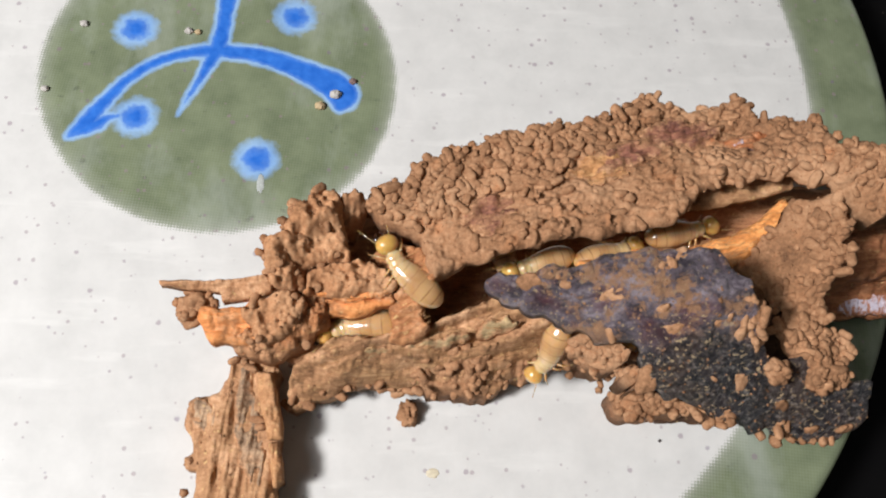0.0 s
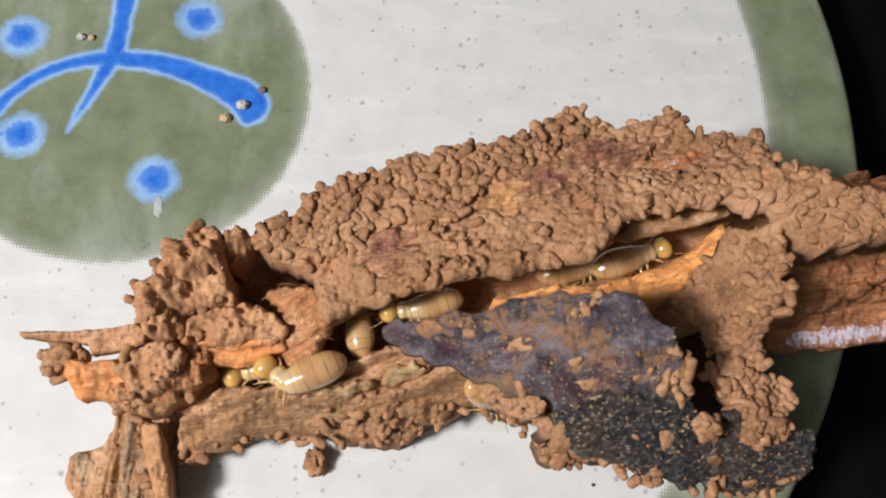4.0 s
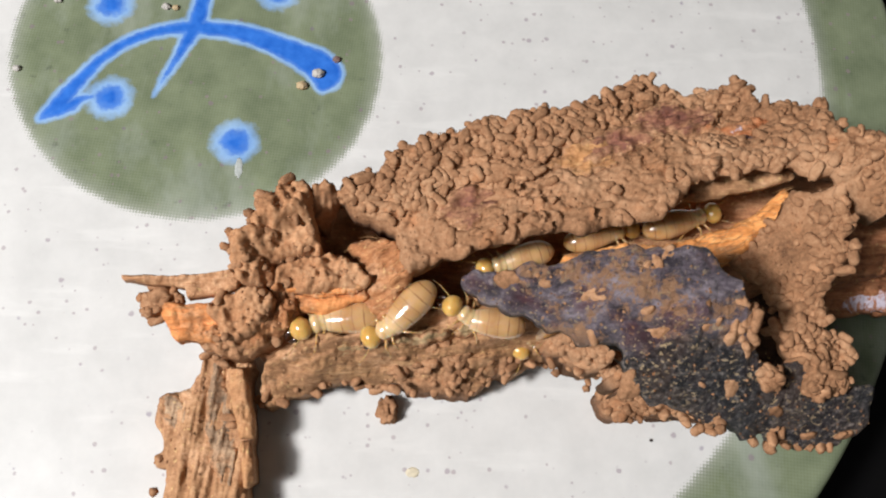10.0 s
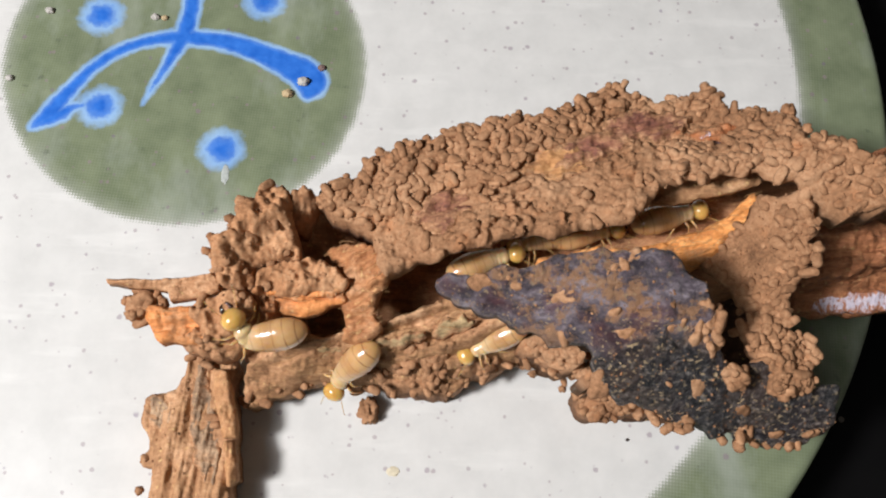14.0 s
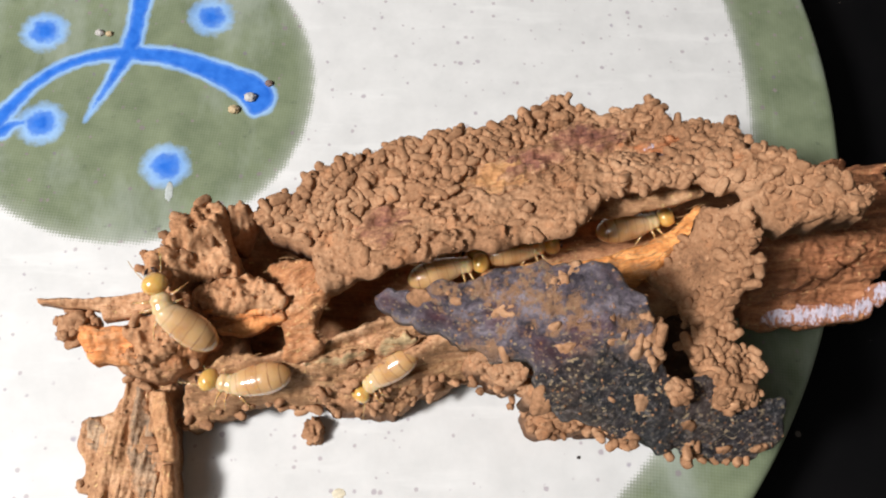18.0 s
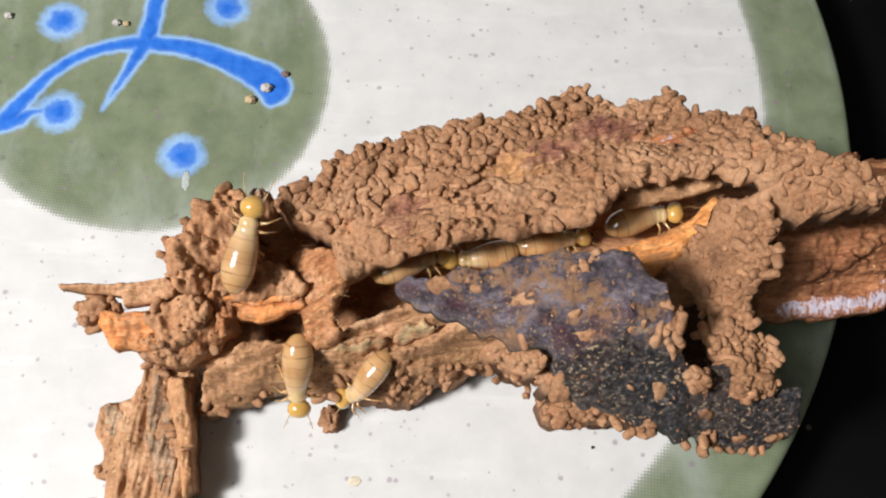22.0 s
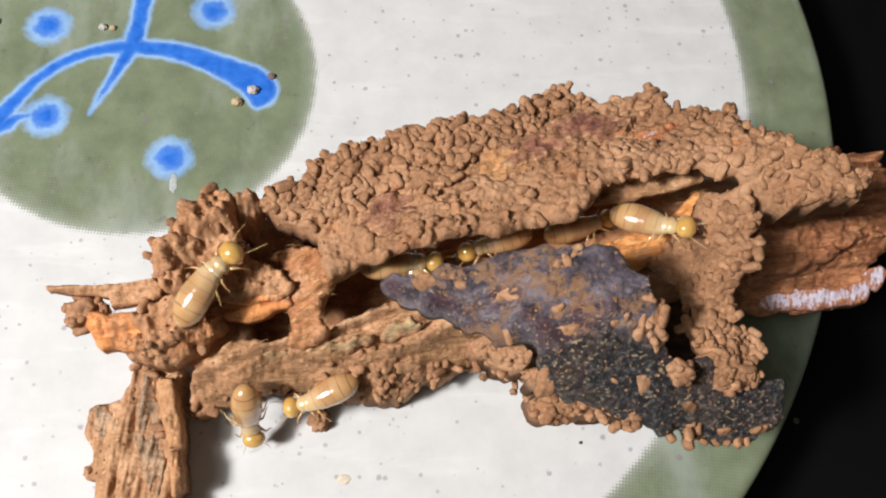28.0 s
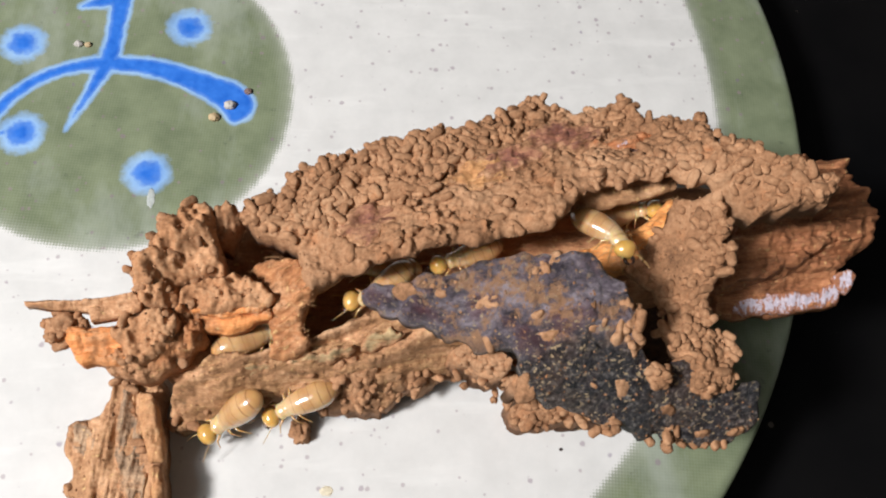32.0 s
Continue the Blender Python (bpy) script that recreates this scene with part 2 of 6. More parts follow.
def plate_material():
    """Glazed off-white ware with dark specks; the green rim, green disc and blue strokes are printed."""
    m, nt, b = nodes_of("speckled_glaze")
    w = coords(nt)
    white = ramp(nt, noise_tex(nt, w, 170, 6, 0.65), [(0.3, (0.5, 0.488, 0.458)), (0.7, (0.585, 0.57, 0.535))])
    wipe = ramp(nt, noise_tex(nt, coords(nt, (0.16, 1, 1), 62), 330, 5, 0.6), [(0.56, (0, 0, 0)), (0.72, (1, 1, 1))])
    white = mixc(nt, maths(nt, "MULTIPLY", wipe, 0.5), white, (0.66, 0.645, 0.605))
    mottle = noise_tex(nt, w, 210, 5, 0.6)
    green = ramp(nt, mottle, [(0.3, (0.1, 0.124, 0.064)), (0.7, (0.17, 0.198, 0.112))])
    worn = ramp(nt, noise_tex(nt, coords(nt, (1, 0.45, 1), 25), 75, 6, 0.62), [(0.5, (0, 0, 0)), (0.68, (1, 1, 1))])
    green = mixc(nt, maths(nt, "MULTIPLY", worn, 0.6), green, (0.31, 0.335, 0.28))
    dark_spots = ramp(nt, noise_tex(nt, w, 520, 3, 0.5), [(0.66, (0, 0, 0)), (0.74, (1, 1, 1))])
    green = mixc(nt, maths(nt, "MULTIPLY", dark_spots, 0.45), green, (0.045, 0.055, 0.035))
    fine = maths(nt, "SUBTRACT", noise_tex(nt, w, 900, 4), 0.5)
    # the print is a fine grid of dots, pitched 0.3 mm, that thins out towards its edges
    grid = nt.nodes.new("ShaderNodeSeparateXYZ")
    nt.links.new(coords(nt, (1, 1, 1), 6), grid.inputs[0])
    dots = maths(nt, "MULTIPLY", maths(nt, "ADD", maths(nt, "SINE", maths(nt, "MULTIPLY", grid.outputs["X"], 17450.0)), maths(nt, "SINE", maths(nt, "MULTIPLY", grid.outputs["Y"], 17450.0))), 0.5)
    at = nt.nodes.new("ShaderNodeAttribute")
    at.attribute_name = "green_edge"
    g = maths(nt, "ADD", at.outputs["Fac"], maths(nt, "ADD", maths(nt, "MULTIPLY", fine, 0.7), maths(nt, "MULTIPLY", dots, 0.38)))
    gfac = ramp(nt, maths(nt, "MULTIPLY_ADD", g, 0.16), [(0.45, (0, 0, 0)), (0.52, (0.7, 0.7, 0.7)), (0.62, (0.88, 0.88, 0.88)), (0.85, (1, 1, 1))])
    gfac.node.inputs[0].links[0].from_node.inputs[2].default_value = 0.5
    gfac = maths(nt, "MULTIPLY", gfac, maths(nt, "ADD", 0.96, maths(nt, "MULTIPLY", dots, 0.04)))
    c = mixc(nt, gfac, white, green)
    for scale, size, colour, seed in ((330, 0.13, (0.15, 0.1, 0.17), 0.0), (480, 0.2, (0.2, 0.13, 0.17), 3.3), (760, 0.24, (0.24, 0.17, 0.19), 7.1)):
        vo = nt.nodes.new("ShaderNodeTexVoronoi")
        vo.inputs["Scale"].default_value = scale
        off = nt.nodes.new("ShaderNodeVectorMath")
        off.inputs[1].default_value = (seed, seed, 0)
        nt.links.new(w, off.inputs[0])
        flat = nt.nodes.new("ShaderNodeVectorMath")
        flat.operation = "MULTIPLY"
        flat.inputs[1].default_value = (1, 1, 0)
        nt.links.new(off.outputs[0], flat.inputs[0])
        nt.links.new(flat.outputs[0], vo.inputs["Vector"])
        sepc = nt.nodes.new("ShaderNodeSeparateColor")
        nt.links.new(vo.outputs["Color"], sepc.inputs[0])
        ragged = maths(nt, "ADD", vo.outputs["Distance"], maths(nt, "MULTIPLY", maths(nt, "SUBTRACT", noise_tex(nt, w, 2600, 3), 0.5), 0.16))
        near = ramp(nt, maths(nt, "SUBTRACT", maths(nt, "MULTIPLY", sepc.outputs[0], size), ragged), [(0.0, (0, 0, 0)), (0.06, (1, 1, 1))])
        some = maths(nt, "MULTIPLY", near, maths(nt, "GREATER_THAN", sepc.outputs[1], 0.3))
        c = mixc(nt, maths(nt, "MULTIPLY", some, 0.5), c, colour)
    st = nt.nodes.new("ShaderNodeAttribute")
    st.attribute_name = "blue_edge"
    s = maths(nt, "ADD", st.outputs["Fac"], maths(nt, "MULTIPLY", fine, 0.65))
    s = maths(nt, "MULTIPLY_ADD", s, 0.25)
    s.node.inputs[2].default_value = 0.5
    halo = ramp(nt, s, [(0.41, (0, 0, 0)), (0.48, (0.6, 0.6, 0.6)), (0.54, (0.94, 0.94, 0.94))])
    core = ramp(nt, s, [(0.55, (0, 0, 0)), (0.61, (0.75, 0.75, 0.75)), (0.7, (1, 1, 1))])
    pale = ramp(nt, mottle, [(0.3, (0.17, 0.31, 0.55)), (0.7, (0.27, 0.42, 0.62))])
    deep = ramp(nt, noise_tex(nt, w, 700, 4), [(0.3, (0.014, 0.1, 0.43)), (0.7, (0.035, 0.16, 0.55))])
    c = mixc(nt, halo, c, pale)
    c = mixc(nt, core, c, deep)
    nt.links.new(c, b.inputs["Base Color"])
    b.inputs["Roughness"].default_value = 0.28
    b.inputs["Specular IOR Level"].default_value = 0.4
    bump(nt, b, noise_tex(nt, w, 90, 3), 0.0004, 0.25)
    return m


PLATE = plate_material()


def table_material():
    m, nt, b = nodes_of("black_table_top")
    w = coords(nt)
    c = ramp(nt, noise_tex(nt, w, 35, 4), [(0.35, (0.0022, 0.0022, 0.0024)), (0.7, (0.0048, 0.0044, 0.0043))])
    vo = nt.nodes.new("ShaderNodeTexVoronoi")
    vo.inputs["Scale"].default_value = 190
    nt.links.new(w, vo.inputs["Vector"])
    sepc = nt.nodes.new("ShaderNodeSeparateColor")
    nt.links.new(vo.outputs["Color"], sepc.inputs[0])
    sp = maths(nt, "LESS_THAN", vo.outputs["Distance"], maths(nt, "MULTIPLY", sepc.outputs[0], 0.09))
    c = mixc(nt, maths(nt, "MULTIPLY", sp, 0.5), c, (0.12, 0.1, 0.08))
    nt.links.new(c, b.inputs["Base Color"])
    b.inputs["Roughness"].default_value = 0.6
    b.inputs["Specular IOR Level"].default_value = 0.04
    return m


TABLE = table_material()


def plain(name, colour, rough=0.6, grain=400.0):
    m, nt, b = nodes_of(name)
    f = noise_tex(nt, coords(nt), grain, 4)
    c = ramp(nt, f, [(0.3, tuple(v * 0.82 for v in colour)), (0.7, tuple(min(1, v * 1.1) for v in colour))])
    nt.links.new(c, b.inputs["Base Color"])
    b.inputs["Roughness"].default_value = rough
    return m




def fringed(material, reach=1.3):
    """Lets the mud creep over a bare patch from its rim."""
    nt = material.node_tree
    b = nt.nodes["Principled BSDF"]
    colour = b.inputs["Base Color"].links[0].from_socket
    at = nt.nodes.new("ShaderNodeAttribute")
    at.attribute_name = "rim"
    w = coords(nt)
    edge = maths(nt, "ADD", maths(nt, "MULTIPLY", at.outputs["Fac"], 1 / reach), maths(nt, "MULTIPLY", maths(nt, "SUBTRACT", noise_tex(nt, w, 900, 6, 0.7), 0.5), 2.4))
    mudc = ramp(nt, noise_tex(nt, w, 1600, 6, 0.75), [(0.37, (0.16, 0.078, 0.036)), (0.5, (0.375, 0.187, 0.088)), (0.62, (0.55, 0.315, 0.17))])
    nt.links.new(mixc(nt, ramp(nt, edge, [(0.2, (0, 0, 0)), (0.6, (1, 1, 1))]), mudc, colour), b.inputs["Base Color"])
    return material


WOOD_PURPLE = fringed(wood_material("purple_brown_wood", (0.07, 0.03, 0.028), (0.235, 0.09, 0.055), (0.44, 0.22, 0.11), 20, 0.32, 0.7, 0.0004), 1.9)
WOOD_TAN = fringed(wood_material("tan_orange_wood", (0.2, 0.08, 0.03), (0.46, 0.22, 0.085), (0.62, 0.36, 0.16), 22, 0.2, 0.7, 0.0004), 1.2)
WOOD_RUST = fringed(wood_material("rust_wood", (0.16, 0.045, 0.015), (0.36, 0.12, 0.04), (0.5, 0.2, 0.09), 20, 0.3, 0.7, 0.0004), 0.9)
WOOD_STICK = wood_material("stick_wood", (0.21, 0.102, 0.047), (0.36, 0.185, 0.085), (0.49, 0.285, 0.145), 85, 0.5, 0.75, 0.00018)
GRIT_BROWN = plain("brown_grit", (0.16, 0.1, 0.085), 0.7, 3000)
GRIT_PALE, GRIT_TAN, GRIT_DARK = plain("pale_grit", (0.4, 0.37, 0.33), 0.6, 3000), plain("tan_grit", (0.42, 0.31, 0.17), 0.7, 3000), plain("dark_grit", (0.04, 0.03, 0.025), 0.6, 3000)


def paint_material():
    """White paint scratched through to the red wood under it."""
    m, nt, b = nodes_of("worn_white_paint")
    streak, grain = noise_tex(nt, coords(nt, (1, 0.1, 1), 4), 2600, 6, 0.7), noise_tex(nt, coords(nt), 2500, 4)
    wood_c = ramp(nt, grain, [(0.3, (0.2, 0.07, 0.03)), (0.7, (0.42, 0.17, 0.08))])
    at = nt.nodes.new("ShaderNodeAttribute")
    at.attribute_name = "rim"
    wear = maths(nt, "ADD", streak, maths(nt, "MULTIPLY", maths(nt, "MINIMUM", at.outputs["Fac"], 0.8), 0.2))
    c = mixc(nt, ramp(nt, wear, [(0.54, (0, 0, 0)), (0.62, (1, 1, 1))]), wood_c, ramp(nt, grain, [(0.3, (0.38, 0.33, 0.38)), (0.7, (0.58, 0.52, 0.57))]))
    nt.links.new(c, b.inputs["Base Color"])
    b.inputs["Roughness"].default_value = 0.6
    bump(nt, b, streak, 0.00015, 1.0)
    return m


OLD_PAINT = paint_material()
WOOD_OLIVE = fringed(wood_material("grey_fibre_wood", (0.1, 0.065, 0.032), (0.34, 0.235, 0.115), (0.6, 0.44, 0.24), 14, 0.12), 0.6)
WOOD_ASH = fringed(wood_material("ashen_wood", (0.09, 0.06, 0.038), (0.27, 0.17, 0.1), (0.48, 0.32, 0.19), 85, 0.12), 0.8)


# ---- shapes ----
def mesh_from(name, verts, faces, smooth=True):
    me = bpy.data.meshes.new(name)
    me.from_pydata(verts, [], faces)
    me.update()
    if smooth:
        me.polygons.foreach_set("use_smooth", np.ones(len(me.polygons), dtype=bool))
    return me


def part(name, me, material, parent=None, label=""):
    ob = new(name, me)
    if material and not me.materials:
        me.materials.append(material)
    if parent:
        ob.parent = parent
    if label:
        ob["label"] = label
    return ob


def lattice(x, y, seed):
    """Smooth value noise in the plane, about -1 to 1."""
    ix, iy = np.floor(x).astype(np.int64), np.floor(y).astype(np.int64)
    fx, fy = x - ix, y - iy
    fx, fy = fx * fx * (3 - 2 * fx), fy * fy * (3 - 2 * fy)

    def h(a, b):
        n = (a * 374761393 + b * 668265263 + seed * 974634777) & 0xFFFFFFFF
        n = ((n ^ (n >> 13)) * 1274126177) & 0xFFFFFFFF
        return ((n ^ (n >> 16)) & 0xFFFF) / 32767.5 - 1

    return (h(ix, iy) * (1 - fx) + h(ix + 1, iy) * fx) * (1 - fy) + (h(ix, iy + 1) * (1 - fx) + h(ix + 1, iy + 1) * fx) * fy


def fbm(x, y, size, seed, octaves=4):
    out, amp = 0.0, 1.0
    for k in range(octaves):
        out = out + amp * lattice(x / size, y / size, seed + 17 * k)
        size, amp = size * 0.5, amp * 0.55
    return out


class Relief:
    """A sheet of ground-like relief over an outline: corners and inner heights in millimetres."""

    def __init__(self, outline, inner=(), jag=0.35, seed=1, lift=0.0):
        o = np.array(outline, float)
        c = np.vstack([o, np.array(inner, float).reshape(-1, 3)])
        self.c = c
        d = np.sqrt((c[:, None, 0] - c[None, :, 0]) ** 2 + (c[:, None, 1] - c[None, :, 1]) ** 2 + 6.0)
        n = len(c)
        a = np.zeros((n + 3, n + 3))
        a[:n, :n] = -d + 0.5 * np.eye(n)
        a[:n, n:] = np.c_[np.ones(n), c[:, :2]]
        a[n:, :n] = a[:n, n:].T
        self.w = np.linalg.solve(a, np.r_[c[:, 2] + lift, 0, 0, 0])
        pts = []
        for p, q in zip(o[:, :2], np.roll(o[:, :2], -1, 0)):
            k = max(1, int(np.hypot(*(q - p)) / 0.45))
            pts += [p + (q - p) * j / k for j in range(k)]
        pts = np.array(pts)
        along = np.roll(pts, -1, 0) - np.roll(pts, 1, 0)
        nrm = np.c_[along[:, 1], -along[:, 0]] / np.maximum(np.hypot(*along.T), 1e-6)[:, None]
        self.poly = pts + nrm * (jag * fbm(pts[:, 0], pts[:, 1], 1.6, seed, 3))[:, None]
        self.seed = seed

    def height(self, x, y):
        n = len(self.c)
        d = np.sqrt((x[..., None] - self.c[:, 0]) ** 2 + (y[..., None] - self.c[:, 1]) ** 2 + 6.0)
        return -(d @ self.w[:n]) + self.w[n] + self.w[n + 1] * x + self.w[n + 2] * y

    def inside(self, x, y):
        hit = np.zeros(x.shape, bool)
        for (ax, ay), (bx, by) in zip(self.poly, np.roll(self.poly, -1, 0)):
            cross = (ay > y) != (by > y)
            hit ^= cross & (x < (bx - ax) * (y - ay) / (by - ay + 1e-12) + ax)
        return hit

    def edge(self, x, y):
        """Distance to the outline and the nearest point on it."""
        best, near = np.full(x.shape, 1e9), np.zeros((*x.shape, 2))
        for a, b in zip(self.poly, np.roll(self.poly, -1, 0)):
            ab = b - a
            t = np.clip(((x - a[0]) * ab[0] + (y - a[1]) * ab[1]) / max(ab @ ab, 1e-9), 0, 1)
            px, py = a[0] + t * ab[0], a[1] + t * ab[1]
            d = np.hypot(x - px, y - py)
            m = d < best
            best[m] = d[m]
            near[m] = np.stack([px, py], -1)[m]
        return best, near

    def scatter(self, count, seed, margin=0.2, keep=None):
        rng, out = np.random.default_rng(seed), []
        lo, hi = self.poly.min(0), self.poly.max(0)
        while len(out) < count:
            p = rng.uniform(lo, hi, (count * 3, 2))
            ok = self.inside(p[:, 0], p[:, 1]) & (self.edge(p[:, 0], p[:, 1])[0] > margin)
            for q in p[ok]:
                if keep is None or keep(q[0], q[1], rng):
                    out.append(q)
        out = np.array(out[:count])
        return np.c_[out, self.height(out[:, 0], out[:, 1])]

    def mesh(self, name, step=0.3, thick=3.0, base=None, round_by=1.0, rough=0.25, size=2.2, fibre=None, ridge=0.0, stamps=(), hollows=(), lumps=0.0, terrace=0.0, fine=1.0, iso=1.0, thin=None):
        lo, hi = self.poly.min(0) - step, self.poly.max(0) + step
        gx, gy = np.meshgrid(np.arange(lo[0], hi[0], step), np.arange(lo[1], hi[1], step), indexing="ij")
        ins = self.inside(gx, gy)
        quad = ins[:-1, :-1] & ins[1:, :-1] & ins[1:, 1:] & ins[:-1, 1:]
        used = np.zeros_like(ins)
        for sx in (0, 1):
            for sy in (0, 1):
                used[sx : ins.shape[0] - 1 + sx, sy : ins.shape[1] - 1 + sy] |= quad
        idx = np.full(ins.shape, -1)
        idx[used] = np.arange(used.sum())
        x, y = gx[used], gy[used]
        d, near = self.edge(x, y)
        full = np.zeros(ins.shape, int)
        for sx in (0, 1):
            for sy in (0, 1):
                full[sx : ins.shape[0] - 1 + sx, sy : ins.shape[1] - 1 + sy] += quad
        rim = full[used] < 4
        x, y, d = np.where(rim, near[:, 0], x), np.where(rim, near[:, 1], y), np.where(rim, 0, d)
        smooth_z = self.height(x, y)
        s = np.clip(1 - d / round_by, 0, 1)
        z = smooth_z - round_by * 0.8 * (1 - np.sqrt(np.maximum(0, 1 - s * s)))
        if fibre is None:
            z = z + rough * fbm(x, y, size, self.seed + 5, 5) + 0.2 * fbm(x, y, 0.8, self.seed + 8, 5) + 0.11 * np.abs(lattice(x / 0.38, y / 0.38, self.seed + 77))
        else:
            c, n = math.cos(radians(fibre)), math.sin(radians(fibre))
            u, v = x * c + y * n, -x * n + y * c
            z = z + rough * fbm(u / 9, v, size, self.seed + 5, 4) + ridge * np.abs(lattice(u / 14, v / 1.1, self.seed + 9)) + fine * (0.2 * fbm(u / 10, v, 0.45, self.seed + 3, 3) + iso * 0.2 * fbm(x, y, 1.0, self.seed + 2, 4))
            if terrace:
                saw = (v + 1.1 * fbm(u / 5, v, 3.0, self.seed + 41, 3)) / 2.6
                saw = saw - np.floor(saw)
                z = z - terrace * (0.6 + 0.6 * lattice(u / 6, v / 3, self.seed + 91)) * np.where(saw < 0.78, saw / 0.78, (1 - saw) / 0.22)
        if lumps:
            z = z + lumps * np.sqrt(np.abs(lattice(x / 1.3, y / 1.1, self.seed + 21))) - lumps * 0.5
        grains = np.zeros_like(z)
        for sx, sy, turn, length, wide, tall in stamps:
            near_by = np.hypot(x - sx, y - sy) < length
            dx, dy = x[near_by] - sx, y[near_by] - sy
            u, v = dx * math.cos(turn) + dy * math.sin(turn), -dx * math.sin(turn) + dy * math.cos(turn)
            u = np.sign(u) * np.maximum(np.abs(u) - (length - wide) / 2, 0)
            r2 = (u * u + v * v) / (wide / 2) ** 2
            grains[near_by] = (grains[near_by] ** 4 + (tall * np.maximum(0, 1 - r2) ** 0.9) ** 4) ** 0.25
        z = z + grains
        for hollow, depth in hollows:
            d2 = hollow.edge(x, y)[0] * np.where(hollow.inside(x, y), 1, -1)
            s2 = np.clip((d2 + 0.3) / 1.2, 0, 1)
            z = z + s2 * s2 * (3 - 2 * s2) * (smooth_z - depth - z)
        low = np.full_like(z, base) if base is not None else smooth_z - thick - round_by * 0.4 + 0.3 * fbm(x, y, 3.0, self.seed + 31, 3)
        if thin:
            low = low + (smooth_z - 0.9 - low) * thin(x, y) * np.clip(1.3 - d / 3, 0, 1)
        low = np.minimum(low, z - 0.3)
        n = len(x)
        verts = np.vstack([np.c_[x, y, z], np.c_[x, y, low]]) * MM
        i, j = np.nonzero(quad)
        a, b, c, e = idx[i, j], idx[i + 1, j], idx[i + 1, j + 1], idx[i, j + 1]
        faces = np.vstack([np.c_[a, b, c, e], np.c_[e + n, c + n, b + n, a + n]]).tolist()
        pad = np.pad(quad, 1)
        for (di, dj), p, q in (((0, -1), a, b), ((1, 0), b, c), ((0, 1), c, e), ((-1, 0), e, a)):
            m = ~pad[i + 1 + di, j + 1 + dj]
            faces += np.c_[p[m] + n, q[m] + n, q[m], p[m]].tolist()
        me = mesh_from(name, verts.tolist(), faces)
        me.attributes.new("rim", "FLOAT", "POINT").data.foreach_set("value", np.r_[d, d * 0].astype(np.float32))
        return me


def pellet_mesh(name, length, wide, seed, rings=9, sides=11, dent=1.0):
    """A short rounded grain of mud, a little bent and dented."""
    rng = np.random.default_rng(seed)
    verts, faces = [], []
    bend, ph = rng.uniform(-0.12, 0.12), rng.uniform(0, 6.3, 4)
    for r in range(rings + 1):
        a = math.pi * r / rings
        cx = -math.cos(a) * wide / 2 + math.copysign((length - wide) / 2, -math.cos(a)) * min(1, abs(math.cos(a)) * 2.5)
        rad = math.sin(a) * wide / 2
        for k in range(sides):
            t = 2 * math.pi * k / sides
            q = rad * (1 + dent * 0.12 * math.sin(2 * t + ph[0] + 0.7 * r) + dent * 0.09 * math.sin(3 * t + ph[1] - 1.3 * r) + dent * 0.06 * math.sin(5 * t + ph[2] + 2.1 * r))
            verts.append((cx * MM, (q * math.cos(t) + bend * (cx / length) ** 2 * length) * MM, q * math.sin(t) * MM))
    for r in range(rings):
        for k in range(sides):
            faces.append((r * sides + k, r * sides + (k + 1) % sides, (r + 1) * sides + (k + 1) % sides, (r + 1) * sides + k))
    return mesh_from(name, verts, faces)


PELLETS = []
for _k in range(12):
    _me = pellet_mesh("mud_pellet", *((1.2 + 0.1 * _k, 0.74 + 0.05 * (_k % 4), 40 + _k) if _k < 8 else (0.75 + 0.1 * (_k - 8), 0.7 + 0.08 * (_k - 8), 40 + _k, 9, 11, 1.9)))
    _me.materials.append(MUD_PELLET)
    PELLETS.append(_me)


def pellet_pose(rng, x, y, z, sink=0.25, tip=25):
    return Matrix.Translation((x * MM, y * MM, (z + 0.4 - sink) * MM)) @ Euler((rng.uniform(-3, 3), radians(rng.uniform(-tip, tip)), rng.uniform(0, 6.283))).to_matrix().to_4x4() @ Matrix.Scale(rng.uniform(0.85, 1.25), 4)


def pellets_on(parent, places, seed, single, sink=(0.0, 0.6), tip=25):
    """Mud grains pressed onto a surface: some of them single parts, the rest joined."""
    rng = np.random.default_rng(seed)
    verts, faces = [], []
    for k, (x, y, z) in enumerate(places):
        me = PELLETS[int(rng.integers(len(PELLETS)))]
        m = pellet_pose(rng, x, y, z, rng.uniform(*sink), tip)
        if k < single:
            ob = part("pellet", me, None, parent)
            ob.matrix_basis = m
        else:
            n = len(verts)
            verts += [tuple(m @ v.co) for v in me.vertices]
            faces += [tuple(i + n for i in p.vertices) for p in me.polygons]
    if faces:
        ob = part("pellet_layer", mesh_from("pellet_layer", verts, faces), MUD, parent, "rough layer of fused brown mud pellets")
        ob["kind"] = "stuff"


def stamps_on(relief, count, seed, tall=(0.25, 0.6), keep=None):
    """Fused grains pressed out of a relief; some stretches are rougher than others."""
    rng, out = np.random.default_rng(seed), []
    for x, y, _ in relief.scatter(count, seed, 0.1, keep):
        swell = 0.7 + 0.55 * float(lattice(np.array([x / 4.5]), np.array([y / 4.5]), seed + 3)[0])
        wide = rng.uniform(0.45, 1.05)
        out.append((x, y, rng.uniform(0, 3.14), wide * rng.uniform(1.1, 2.0), wide, swell * rng.uniform(*tall)))
    return out


def thing(name, at, label, category, group="", kind=""):
    ob = new(name)
    ob.location = Vector(at) * MM
    ob.empty_display_size = 0.005
    return tagged(ob, label, category, group, kind)


